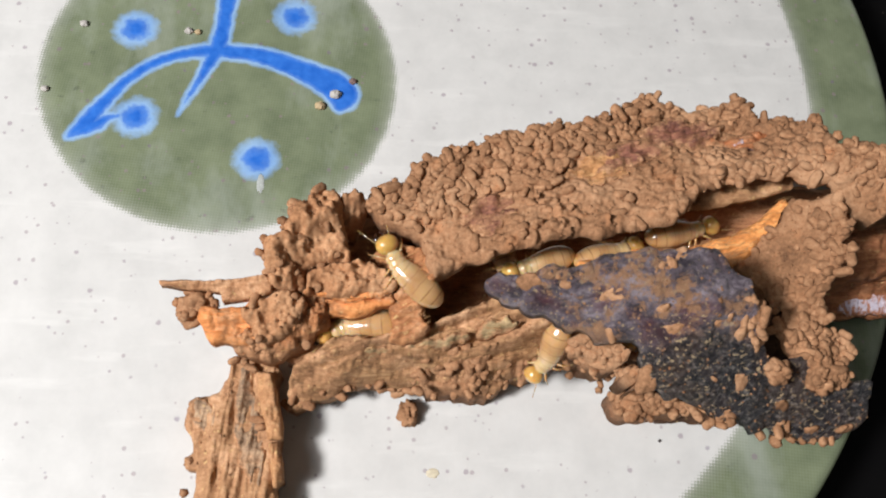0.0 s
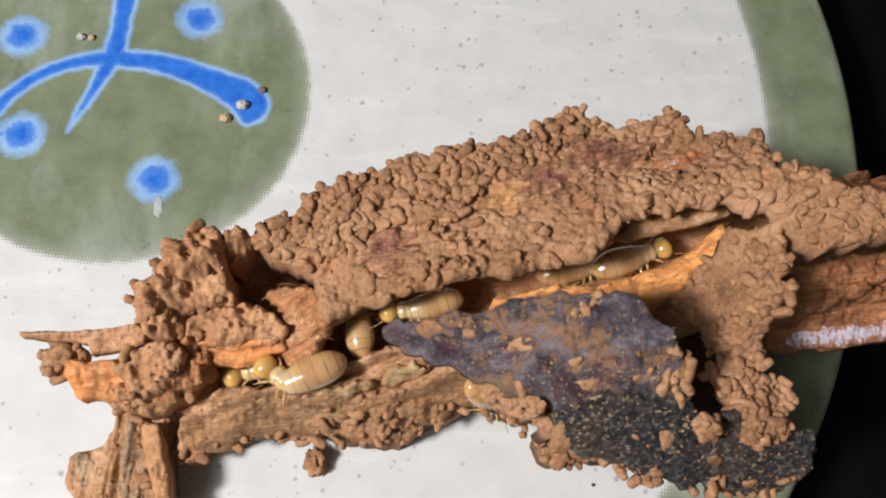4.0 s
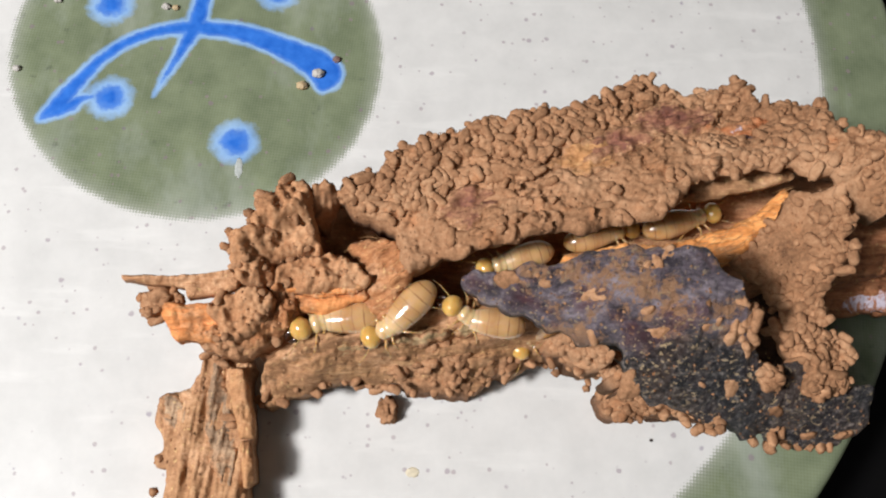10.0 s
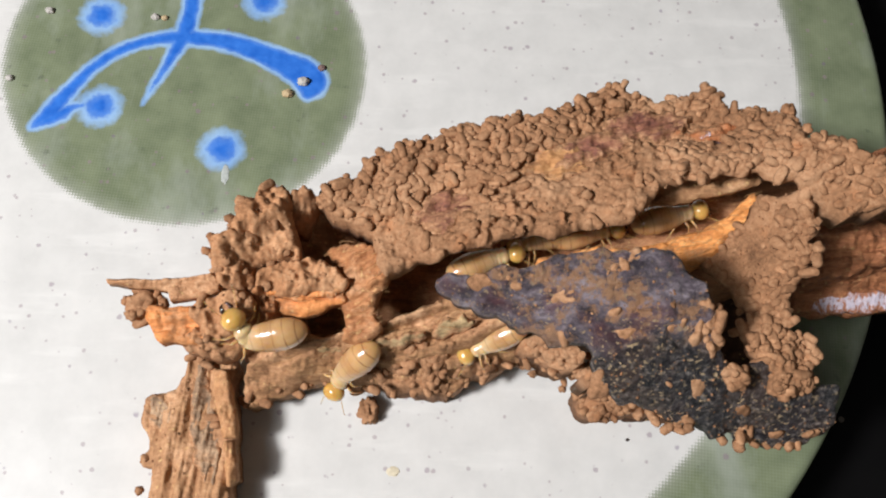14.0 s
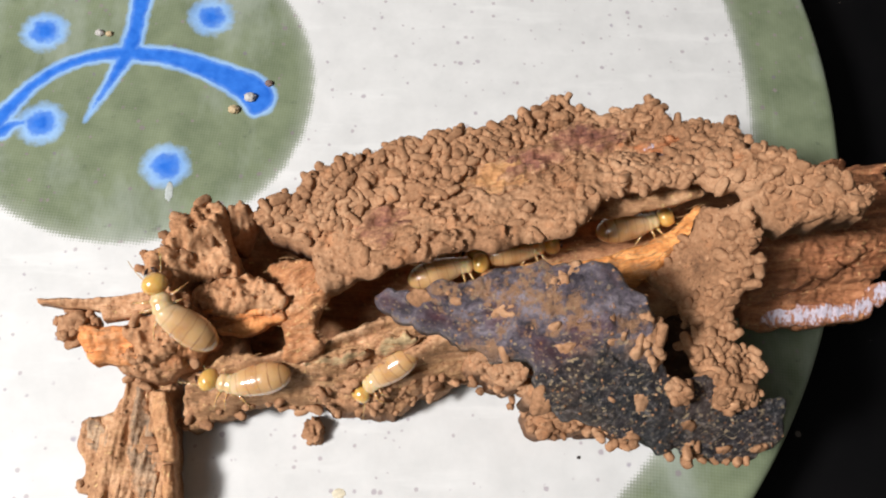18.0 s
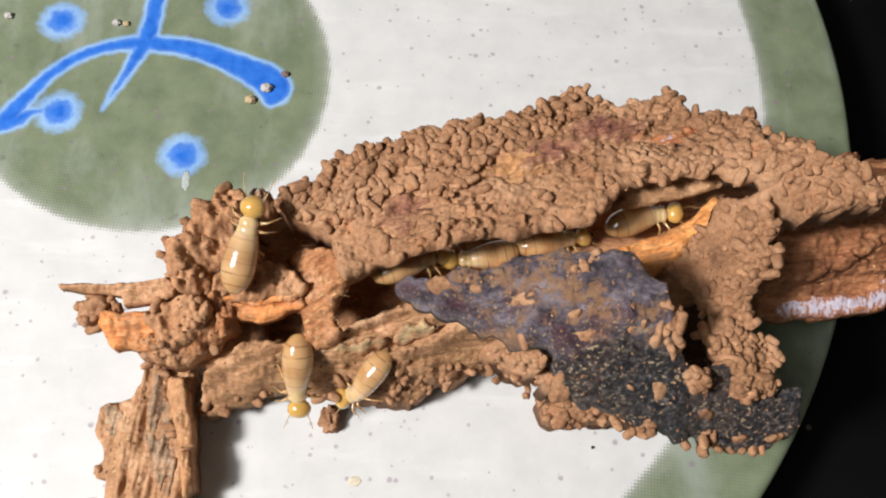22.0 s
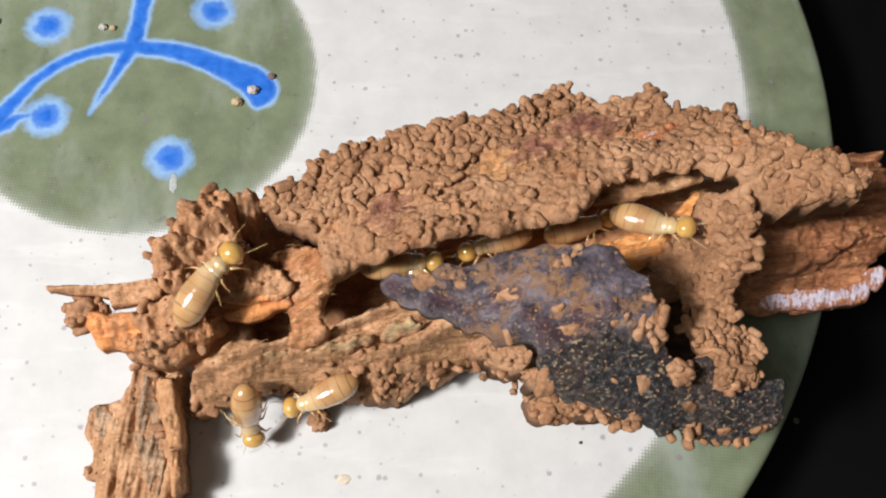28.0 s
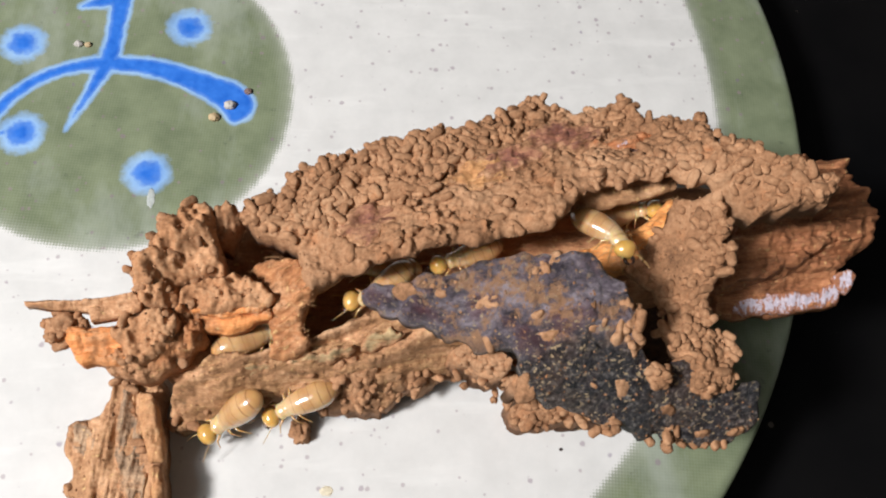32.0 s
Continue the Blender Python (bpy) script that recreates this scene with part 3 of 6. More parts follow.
# ---- setting: table, plate ----
def box_mesh(name, sx, sy, sz, bevel=0.0):
    bm = bmesh.new()
    bmesh.ops.create_cube(bm, size=1)
    bmesh.ops.scale(bm, vec=(sx, sy, sz), verts=bm.verts)
    if bevel:
        bmesh.ops.bevel(bm, geom=bm.edges[:], offset=bevel, segments=3, affect="EDGES")
    me = bpy.data.meshes.new(name)
    bm.to_mesh(me)
    bm.free()
    return me


WALL_PAINT = plain("matt_wall_paint", (0.74, 0.73, 0.7), 0.9, 6)
FLOOR_STONE = plain("pale_floor", (0.5, 0.48, 0.44), 0.6, 9)
for _name, _size, _at, _mt in (("floor", (3.6, 3.2, 0.1), (0, 0, -0.8), FLOOR_STONE), ("ceiling", (3.6, 3.2, 0.1), (0, 0, 1.85), WALL_PAINT), ("wall_north", (3.6, 0.1, 2.55), (0, 1.65, 0.525), WALL_PAINT), ("wall_south", (3.6, 0.1, 2.55), (0, -1.65, 0.525), WALL_PAINT), ("wall_east", (0.1, 3.2, 2.55), (1.85, 0, 0.525), WALL_PAINT), ("wall_west", (0.1, 3.2, 2.55), (-1.85, 0, 0.525), WALL_PAINT)):
    _ob = part(_name, box_mesh(_name, *_size), _mt)
    _ob.location = _at
    tagged(_ob, "plain pale " + _name.split("_")[0] + " of the room round the table", _name.split("_")[0], kind="structure")

table = new("table")
table.location = (0.1, 0.05, -0.75)
tagged(table, "black table with faint pale dust specks on its top", "table")
_top = part("table_top", box_mesh("table_top", 1.4, 0.9, 0.03, 0.004), TABLE, table)
_top.location = (0, 0, 0.719)
for _x in (-0.64, 0.64):
    for _y in (-0.39, 0.39):
        _leg = part("leg", box_mesh("leg", 0.05, 0.05, 0.704, 0.004), TABLE, table)
        _leg.location = (_x, _y, 0.352)

PLATE_AT, PLATE_R = (-21.7, 58.3), 83.5


def stroke_distance(x, y):
    """How deep inside the printed blue strokes and dots a place lies, in millimetres."""
    best = np.full(x.shape, -9.0)

    def dot(cx, cy, r):
        np.maximum(best, 0.42 * (r - np.hypot(x - cx, y - cy)), out=best)

    def brush(points):
        p = np.array(points, float)
        fine = [p[0]]
        for k in range(len(p) - 1):
            p0, p1, p2, p3 = p[max(k - 1, 0)], p[k], p[k + 1], p[min(k + 2, len(p) - 1)]
            for t in np.linspace(0, 1, 6)[1:]:
                fine.append(0.5 * (2 * p1 + (p2 - p0) * t + (2 * p0 - 5 * p1 + 4 * p2 - p3) * t * t + (3 * p1 - p0 - 3 * p2 + p3) * t**3))
        for a, b in zip(fine[:-1], fine[1:]):
            ab = b[:2] - a[:2]
            t = np.clip(((x - a[0]) * ab[0] + (y - a[1]) * ab[1]) / max(ab @ ab, 1e-9), 0, 1)
            np.maximum(best, a[2] + (b[2] - a[2]) * t - np.hypot(x - a[0] - t * ab[0], y - a[1] - t * ab[1]), out=best)

    for cx, cy in ((-40.8, 64.7), (-39.3, 51.5), (-23.8, 46.0), (-20.1, 67.6)):
        dot(cx, cy, 2.45)
    brush([(-47.2, 48.5, 0.55), (-45.1, 50.8, 1.3), (-43.4, 53.5, 1.15), (-41.3, 56.5, 0.95), (-38.4, 59.2, 0.95), (-35.0, 60.9, 1.0), (-31.4, 61.7, 1.15), (-28.4, 61.7, 1.3), (-24.7, 61.3, 1.45), (-20.9, 60.1, 1.6), (-17.2, 58.5, 1.9), (-14.4, 56.9, 2.3), (-13.3, 55.6, 2.2), (-13.6, 54.2, 1.3)])
    brush([(-47.0, 48.5, 0.6), (-44.3, 50.0, 1.1), (-42.6, 51.3, 0.75), (-41.4, 51.5, 0.5)])
    brush([(-34.2, 70.6, 0.4), (-31.4, 71.6, 1.2), (-29.4, 71.9, 1.5), (-29.4, 67.2, 1.25), (-29.9, 62.6, 1.35), (-31.0, 59.5, 1.0), (-32.0, 56.9, 0.75), (-33.2, 54.3, 0.5), (-34.2, 51.8, 0.05)])
    brush([(-29.2, 71.0, 1.4), (-28.4, 76.0, 1.4), (-26.0, 80.5, 0.8)])
    return best


def build_plate():
    radii = np.r_[np.linspace(0.0, PLATE_R - 1.2, 185), PLATE_R - 0.7, PLATE_R - 0.2, PLATE_R, PLATE_R - 0.1, PLATE_R - 1.0, PLATE_R - 4, 62.0, 58.0, 56.0, 0.0]
    drop = np.r_[np.zeros(185), -0.12, -0.5, -1.1, -2.0, -2.6, -3.2, -8.0, -15.5, -15.9, -15.9]
    sides = 560
    th = np.linspace(0, 2 * np.pi, sides, endpoint=False)
    x, y = PLATE_AT[0] + np.outer(radii, np.cos(th)), PLATE_AT[1] + np.outer(radii, np.sin(th))
    z = np.repeat(drop[:, None], sides, 1) - 0.12
    n = len(radii)
    verts = np.stack([x, y, z], -1).reshape(-1, 3)
    i, k = np.meshgrid(np.arange(n - 1), np.arange(sides), indexing="ij")
    k2 = (k + 1) % sides
    faces = np.stack([i * sides + k, (i + 1) * sides + k, (i + 1) * sides + k2, i * sides + k2], -1).reshape(-1, 4)
    me = mesh_from("dinner_plate", (verts * MM).tolist(), faces.tolist())
    px, py = verts[:, 0], verts[:, 1]
    disc = 22.6 + 0.5 * np.cos(2 * np.arctan2(py - 58.4, px + 29.3) + 1.2) - np.hypot(px + 29.3, py - 58.4)
    band = np.hypot(px - PLATE_AT[0], py - PLATE_AT[1]) - 71.9
    under = (np.arange(len(px)) // sides) > 189
    for name, values in (("green_edge", np.where(under, -9, np.clip(np.maximum(disc, band), -5, 5))), ("blue_edge", np.where(under, -9, np.clip(stroke_distance(px, py), -5, 5)))):
        me.attributes.new(name, "FLOAT", "POINT").data.foreach_set("value", values.astype(np.float32))
    ob = part("dinner_plate", me, PLATE)
    return tagged(ob, "off-white speckled plate with green rim and blue brush marks", "plate")


build_plate()

# ---- the infested wood ----
CRUST = [(-10.1, 31.8, 19.0), (-6.6, 34.0, 19.5), (-3.7, 36.5, 20.0), (1.7, 38.4, 20.0), (10.1, 41.1, 20.0), (13.3, 41.1, 19.5), (17.0, 43.8, 18.5), (21.5, 45.4, 18.5), (24.8, 43.4, 19.0), (30.3, 44.5, 20.5), (31.7, 42.3, 20.5), (37.7, 41.2, 22.0), (37.4, 38.4, 23.0), (36.0, 35.8, 27.0), (37.6, 34.9, 29.0), (39.9, 32.3, 30.0), (46.2, 30.6, 30.0), (45.6, 29.2, 30.0), (44.3, 28.2, 29.5), (41.3, 27.9, 28.5), (38.4, 27.1, 27.0), (36.9, 30.0, 26.0), (31.1, 32.7, 25.5), (26.1, 32.6, 24.5), (23.1, 31.4, 24.0), (20.4, 28.4, 23.6), (15.2, 27.4, 22.5), (3.9, 26.0, 21.0), (-2.7, 24.4, 18.4), (-4.3, 28.2, 18.0), (-6.6, 29.5, 18.0), (-8.3, 30.7, 18.2)]
CRUST_IN = [(2.9, 31.8, 19.1), (7.2, 27.7, 22.3), (14.2, 34.6, 20.7), (26.7, 33.1, 24.5), (29.1, 38.7, 20.2), (19.7, 29.3, 23.8), (-5.7, 29.5, 18.0), (32.6, 35.3, 25.0)]
CLIFF = [(-19.8, 24.4, 17), (-19.8, 26.5, 18.5), (-19.2, 27.9, 19.3), (-17.7, 28.3, 19.5), (-17.0, 30.1, 20), (-16.7, 31.4, 20.2), (-15.3, 32.0, 20.2), (-13.2, 32.1, 20.2), (-12.2, 31.1, 19.8), (-11.8, 29.5, 18.8), (-11.8, 27.6, 17.8), (-11.5, 26.2, 16.6), (-14.6, 25.8, 16.6), (-15.3, 25.5, 15.6), (-15.4, 23.7, 15), (-16.9, 23.1, 15.4), (-18.4, 22.8, 16), (-19.7, 23.1, 16.5)]
CLIFF_IN = [(-18.1, 25.9, 19.2), (-16.2, 28.7, 19.3), (-13.6, 30.2, 20), (-14.0, 27.7, 18.2), (-16.2, 25.9, 15.0), (-16.2, 24.6, 14.4), (-17.3, 24.1, 18), (-16.9, 26.1, 18.8)]
STUB = [(-25.9, 21.8, 15.2), (-23.6, 21.6, 15.6), (-21.8, 21.9, 15.7), (-20.2, 22.1, 15.8), (-18.4, 22.0, 15.6), (-16.3, 21.7, 15), (-16.1, 20.3, 14), (-17.4, 19.1, 13.8), (-19.0, 18.5, 13.8), (-20.5, 18.3, 13.8), (-21.8, 18.4, 14), (-23.1, 18.6, 14.3), (-24.6, 18.2, 14.3), (-25.3, 18.9, 14.5), (-25.7, 19.8, 14.8), (-26.0, 20.7, 15)]
SPIKE = [(-30.0, 24.2, 15.8), (-28.6, 24.2, 15.8), (-25.9, 24.1, 16), (-23.7, 24.2, 16.3), (-21.6, 24.3, 16.7), (-19.5, 24.6, 17), (-18.7, 23.7, 17), (-18.8, 22.9, 16.5), (-20.0, 22.6, 16), (-21.5, 22.4, 15.6), (-23.6, 22.1, 15.5), (-23.9, 23.0, 15.8), (-25.8, 23.3, 15.8), (-28.0, 23.5, 15.7), (-29.8, 23.8, 15.8)]
RIDGE = [(-17.2, 17.5, 9.0), (-15.3, 18.5, 11.0), (-12.7, 19.5, 11.8), (-7.3, 19.7, 12.4), (-4.0, 20.5, 13.2), (-1.3, 21.8, 13.5), (2.0, 22.8, 14.5), (5.2, 23.7, 15.5), (9.6, 22.6, 15.6), (15.0, 20.6, 13.0), (15.4, 19.4, 8.0), (12.6, 18.7, 6.0), (6.9, 17.4, 5.5), (4.6, 15.5, 5.0), (1.6, 15.3, 5.0), (-1.3, 16.2, 5.2), (-6.0, 16.4, 5.0), (-10.7, 15.8, 5.0), (-15.3, 14.6, 4.5), (-17.1, 13.6, 4.0), (-18.4, 13.9, 4.0), (-17.4, 15.7, 5.0)]
RIDGE_IN = [(5.3, 21.6, 14.5), (-2.3, 21.3, 13.2), (-11.6, 17.8, 11.5), (-15.2, 15.6, 5.6), (2.1, 18.4, 9.5), (-3.5, 18.3, 9.5)]
FLAKE = [(1.9, 23.3, 20), (3.1, 23.7, 20.8), (5.0, 23.6, 21.8), (8.9, 23.7, 23), (11.8, 24.1, 24), (14.1, 24.4, 24.8), (16.4, 24.4, 25.6), (19.0, 24.4, 26.6), (21.2, 23.9, 27.3), (23.4, 22.9, 27.8), (24.6, 21.4, 27.8), (25.9, 19.6, 27), (26.6, 18.0, 25.8), (26.8, 16.4, 24.2), (27.6, 15.3, 22.8), (31.0, 15.6, 21.6), (33.7, 15.0, 20.6), (36.5, 13.5, 19.2), (39.4, 14.0, 18.2), (40.6, 13.1, 17.5), (40.9, 11.5, 15.8), (40.0, 10.2, 14.4), (38.2, 9.3, 13.3), (35.5, 9.2, 13.2), (33.2, 9.3, 13.6), (30.6, 9.6, 14.6), (27.3, 10.1, 16.2), (24.2, 11.1, 18), (21.8, 12.0, 19.3), (19.5, 12.4, 20.3), (17.4, 12.9, 21), (16.3, 14.1, 21.6), (15.8, 15.3, 21.8), (15.4, 16.8, 21.6), (14.1, 17.4, 20.8), (11.4, 18.4, 19.4), (10.0, 18.9, 18.8), (7.9, 20.3, 18.6), (5.9, 20.8, 18.5), (3.8, 21.5, 18.8), (2.7, 22.4, 19.3)]
FLAKE_IN = [(18.8, 20.2, 26.3), (18.1, 16.3, 24.2), (13.7, 19.0, 23), (9.0, 21.3, 21.8), (27.6, 12.7, 20.3), (37.3, 11.5, 15.8), (23.7, 16.7, 25.2), (21.9, 19.6, 27)]
BRIDGE = [(32.6, 31.5, 22.5), (33.5, 31.6, 24.5), (35.4, 30.2, 26.3), (36.2, 27.0, 26.2), (35.8, 26.0, 25.4), (36.7, 24.7, 24.6), (35.8, 23.3, 23.4), (35.2, 22.4, 22.6), (34.8, 21.2, 21.8), (34.2, 20.4, 21.3), (34.5, 19.6, 21), (35.1, 18.7, 20.8), (36.2, 17.8, 20.5), (37.4, 16.3, 20.3), (36.6, 14.9, 20), (36.8, 13.4, 19.6), (34.3, 12.6, 20.2), (32.6, 13.3, 20.6), (32.8, 14.7, 20.8), (32.1, 15.7, 20.8), (31.3, 16.7, 20.6), (31.1, 17.9, 20.4), (31.1, 19.5, 20.2), (31.7, 21.0, 19.8), (31.7, 22.5, 19), (30.9, 23.9, 18), (30.3, 25.2, 17), (29.6, 26.4, 16.2), (28.9, 27.7, 15.6), (30.8, 28.6, 17), (32.7, 30.4, 18.6)]
BRIDGE_IN = [(33.7, 26.5, 22.2), (33.1, 24.7, 19.4), (34.8, 25.5, 25), (33.3, 17.9, 20.6), (32.1, 27.5, 17.6), (34.6, 29.8, 22.5)]
STICK = [(-19.4, 19.5, 4.6), (-19.0, 18.0, 4.6), (-19.3, 17.3, 4.5), (-18.9, 14.8, 4.5), (-18.4, 10.8, 4.4), (-18.6, 10.2, 4.3), (-18.1, 6.3, 4.3), (-18.6, 5.8, 4.2), (-18.5, 0.4, 4.2), (-26.8, 0.3, 3.2), (-27.1, 5.8, 3.2), (-27.3, 7.3, 3.2), (-28.2, 7.7, 3.1), (-28.4, 8.8, 3.1), (-27.7, 9.4, 3.2), (-27.9, 10.8, 3.3), (-28.7, 12.1, 3.3), (-28.8, 14.0, 3.4), (-28.2, 14.9, 3.5), (-26.9, 15.4, 3.6), (-25.4, 15.7, 3.8), (-24.4, 17.1, 4.1), (-24.4, 18.8, 4.3), (-23.7, 19.7, 4.5), (-21.8, 20.2, 4.7)]
CLOT = [(17.6, 15.1, 5.5), (18.2, 15.8, 6.5), (19.5, 16.1, 7.2), (21.7, 15.3, 7.8), (23.9, 14.8, 8), (25.7, 14.0, 8.5), (26.4, 13.3, 8.5), (24.7, 13.3, 7), (23.0, 13.2, 6.5), (21.4, 12.9, 6), (19.4, 12.8, 5.5), (18.3, 13.4, 5.2)]
LOWMUD = [(10.9, 19.7, 13), (12.4, 19.4, 15.5), (14.8, 18.1, 18), (16.2, 16.9, 19.5), (16.5, 15.2, 20), (17.3, 13.2, 19.5), (17.0, 14.5, 15), (15.5, 16.0, 12.5), (14.1, 17.1, 11), (12.2, 18.1, 10.5), (10.8, 19.0, 11)]
CORE = [(-15, 19.5, 4), (-15, 28.5, 6), (-9.5, 31.6, 8), (-3.5, 34.5, 12), (4, 36.5, 11), (14, 38, 10), (26, 40, 11), (36, 38, 12), (52, 39, 10), (53, 32, 10), (42, 29.5, 10), (34, 25.5, 12), (24, 23.5, 12), (14, 21.8, 9), (4, 19.5, 5), (-6, 18.5, 4)]
ORANGE = [(12.4, 27.0, 16.2), (17.9, 27.9, 16.6), (22.3, 28.2, 16.8), (25.4, 29.0, 17), (28.7, 29.9, 17.3), (31.4, 31.4, 18), (33.9, 33.2, 19.2), (34.8, 32.6, 19), (34.2, 31.0, 18.2), (32.0, 29.3, 17.3), (30.5, 27.8, 16.8), (28.7, 26.7, 16), (23.8, 26.4, 15.2), (17.1, 26.0, 15), (12.3, 25.8, 14.8)]

APRON = [(-18.6, 19.8, 14.9), (-17.1, 20.6, 15), (-16.3, 21.4, 15.2), (-16.4, 22.9, 15.5), (-14.8, 23.8, 15.5), (-13.7, 23.2, 14.9), (-13.4, 21.7, 14.2), (-13.0, 21.0, 13.6), (-14.1, 20.0, 13), (-15.2, 19.2, 12.2), (-16.6, 18.4, 11.5), (-17.9, 17.4, 10.5), (-19.3, 17.4, 11), (-21.2, 17.6, 11.5), (-22.7, 18.1, 12), (-23.2, 18.7, 13.2), (-22.7, 19.3, 14.2), (-20.7, 19.6, 14.7)]
PATCH_A = [(14.1, 36.3, 20.7), (15.3, 37.7, 20.6), (17.7, 39.3, 20.4), (20.1, 40.2, 20.2), (23.0, 40.8, 20.0), (26.4, 40.4, 20.2), (26.3, 38.8, 20.8), (23.2, 37.4, 21), (21.2, 36.6, 21.2), (18.3, 35.3, 21.3), (15.8, 34.4, 21.2)]
PATCH_D = [(10.2, 34.4, 20.6), (11.9, 36.0, 20.7), (13.6, 37.0, 20.7), (15.7, 37.2, 20.8), (16.1, 35.8, 21), (15.3, 34.3, 21.2), (12.4, 33.6, 21.1)]
PATCH_B = [(0.5, 29.8, 19.4), (1.6, 31.7, 19.2), (4.4, 32.4, 19.4), (5.8, 31.6, 19.8), (6.0, 30.2, 20.2), (3.7, 29.0, 20.2), (1.5, 28.5, 19.9)]
PATCH_C = [(25.9, 38.8, 20.8), (28.3, 39.9, 20.5), (30.6, 40.0, 20.8), (31.5, 39.1, 21.2), (29.6, 37.7, 21.4), (27.3, 37.5, 21.3)]
GWALL = [(23.2, 31.5, 18.6), (22.9, 33.6, 21.2), (27.1, 35.0, 22.5), (29.8, 35.3, 22.8), (33.4, 34.3, 23.2), (33.3, 32.9, 22.3), (31.6, 32.6, 21.6), (29.6, 32.2, 20.9), (27.7, 31.9, 20.2), (26.0, 31.7, 19.4)]
KNOB = [(-28.8, 21.9, 14.4), (-28.3, 23.1, 14.8), (-26.8, 23.5, 15.2), (-24.9, 23.1, 15.4), (-23.9, 22.4, 15.3), (-25.1, 21.9, 15), (-26.1, 21.2, 14.6), (-27.0, 20.6, 14.2), (-28.1, 20.8, 14.2)]
UPBLOCK = [(41.8, 31.9, 15.0), (47.0, 39.9, 14.5), (52.8, 41.5, 13.5), (58.5, 41.4, 13.0), (57.8, 38.8, 14.0), (58.7, 36.8, 14.5), (59.6, 33.9, 14.5), (58.2, 30.7, 14.5), (53.7, 27.4, 14.5), (47.6, 26.6, 15.0), (43.3, 25.4, 14.5), (39.4, 25.0, 14.0)]
UPIN = [(43.7, 27.6, 17.6), (49.5, 29.9, 16.6), (47.8, 33.3, 17.5), (53.9, 34.7, 16.0)]
LEDGE = [(39.8, 25.8, 13.5), (43.7, 26.4, 14.0), (48.2, 27.5, 14.2), (53.2, 28.3, 14.0), (54.6, 25.5, 12.3), (54.1, 24.0, 11.2), (47.9, 23.0, 11.0), (42.8, 22.9, 11.0), (40.1, 23.2, 11.0)]
PAINT = [(41.6, 23.2, 11.3), (42.7, 24.6, 12.1), (43.5, 25.3, 12.5), (44.5, 24.7, 12.1), (45.6, 25.0, 12.3), (47.1, 24.9, 12.3), (48.5, 25.2, 12.5), (49.9, 25.0, 12.3), (51.3, 25.6, 12.5), (53.6, 25.8, 12.6), (54.0, 24.0, 11.5), (51.3, 23.6, 11.3), (47.5, 23.1, 11.2), (43.1, 22.8, 11.2)]
PAINT_B = [(53.1, 26.3, 13.0), (53.6, 26.8, 13.4), (54.6, 27.0, 13.6), (55.4, 26.5, 13.4), (55.4, 25.4, 12.6), (54.6, 24.9, 12.2), (53.6, 25.4, 12.6)]
FRINGE = [(-4.5, 19.3, 9.5), (-2.8, 19.8, 10), (-0.6, 19.9, 10.2), (1.8, 19.3, 9.6), (4.7, 19.4, 9.2), (7.6, 19.9, 9), (10.6, 20.3, 8.5), (11.8, 19.6, 6.5), (9.8, 18.1, 5.2), (6.4, 17.0, 5), (4.8, 16.0, 4.8), (4.0, 15.0, 4.6), (0.9, 15.2, 4.6), (-1.5, 15.5, 4.8), (-3.2, 16.3, 5.2), (-4.3, 17.7, 7.2)]
LOWLINE = [(-5.9, 17.0, 7.0), (-1.3, 18.5, 9.0), (3.3, 17.1, 7.5), (8.0, 18.1, 7.0), (11.7, 19.3, 6.0)]
FLAKELINE = [(25.5, 10.8, 17), (27.6, 10.4, 15.6), (30.1, 9.9, 14.5), (32.0, 9.7, 13.9), (33.9, 9.3, 13.1), (36.2, 9.4, 13), (38.4, 9.2, 12.9)]
CLUSTER = [(22.7, 11.1, 16.5), (23.9, 11.6, 16.8), (24.7, 12.3, 17), (25.5, 11.8, 16.8), (24.2, 10.4, 16.2), (25.1, 11.0, 16.4), (23.5, 12.1, 17), (26.4, 11.5, 16.4), (24.2, 11.2, 17.4)]
SLATE = [(13.5, 19.4, 5.5), (16.5, 17.9, 5.5), (18.9, 15.9, 8.0)]
SADDLE = [(-12.5, 31.3, 18.5), (-11.8, 32.0, 18.6), (-10.2, 32.4, 18.8), (-8.8, 32.2, 19), (-9.4, 31.3, 17.5), (-10.2, 30.4, 15.5), (-11.1, 29.5, 14), (-12.2, 29.7, 15)]
LEDGE_MUD = [(-15.5, 23.3, 16.0), (-15.5, 25.2, 16.3), (-14.4, 26.0, 16.5), (-11.7, 26.4, 16.4), (-9.2, 26.3, 16.6), (-7.7, 25.4, 16.9), (-6.7, 24.1, 16.9), (-7.0, 23.6, 16.3), (-9.4, 23.3, 16.0), (-12.1, 23.1, 15.9), (-14.5, 23.0, 15.8)]
SHELF_A = [(-15.0, 23.9, 15.6), (-11.6, 24.2, 15.8), (-7.3, 24.3, 16.0), (-6.6, 23.7, 15.8), (-7.7, 22.8, 15.3), (-10.0, 22.7, 15.2), (-12.7, 22.7, 15.1), (-14.4, 22.9, 15.2)]
SHELF_B = [(-14.3, 23.4, 14.5), (-9.5, 23.1, 14.8), (-7.0, 23.4, 15.0), (-6.5, 22.7, 14.7), (-7.8, 22.3, 14.5), (-9.4, 21.8, 14.3), (-11.3, 21.3, 14.0), (-13.0, 21.4, 13.8), (-13.9, 22.0, 14.0)]
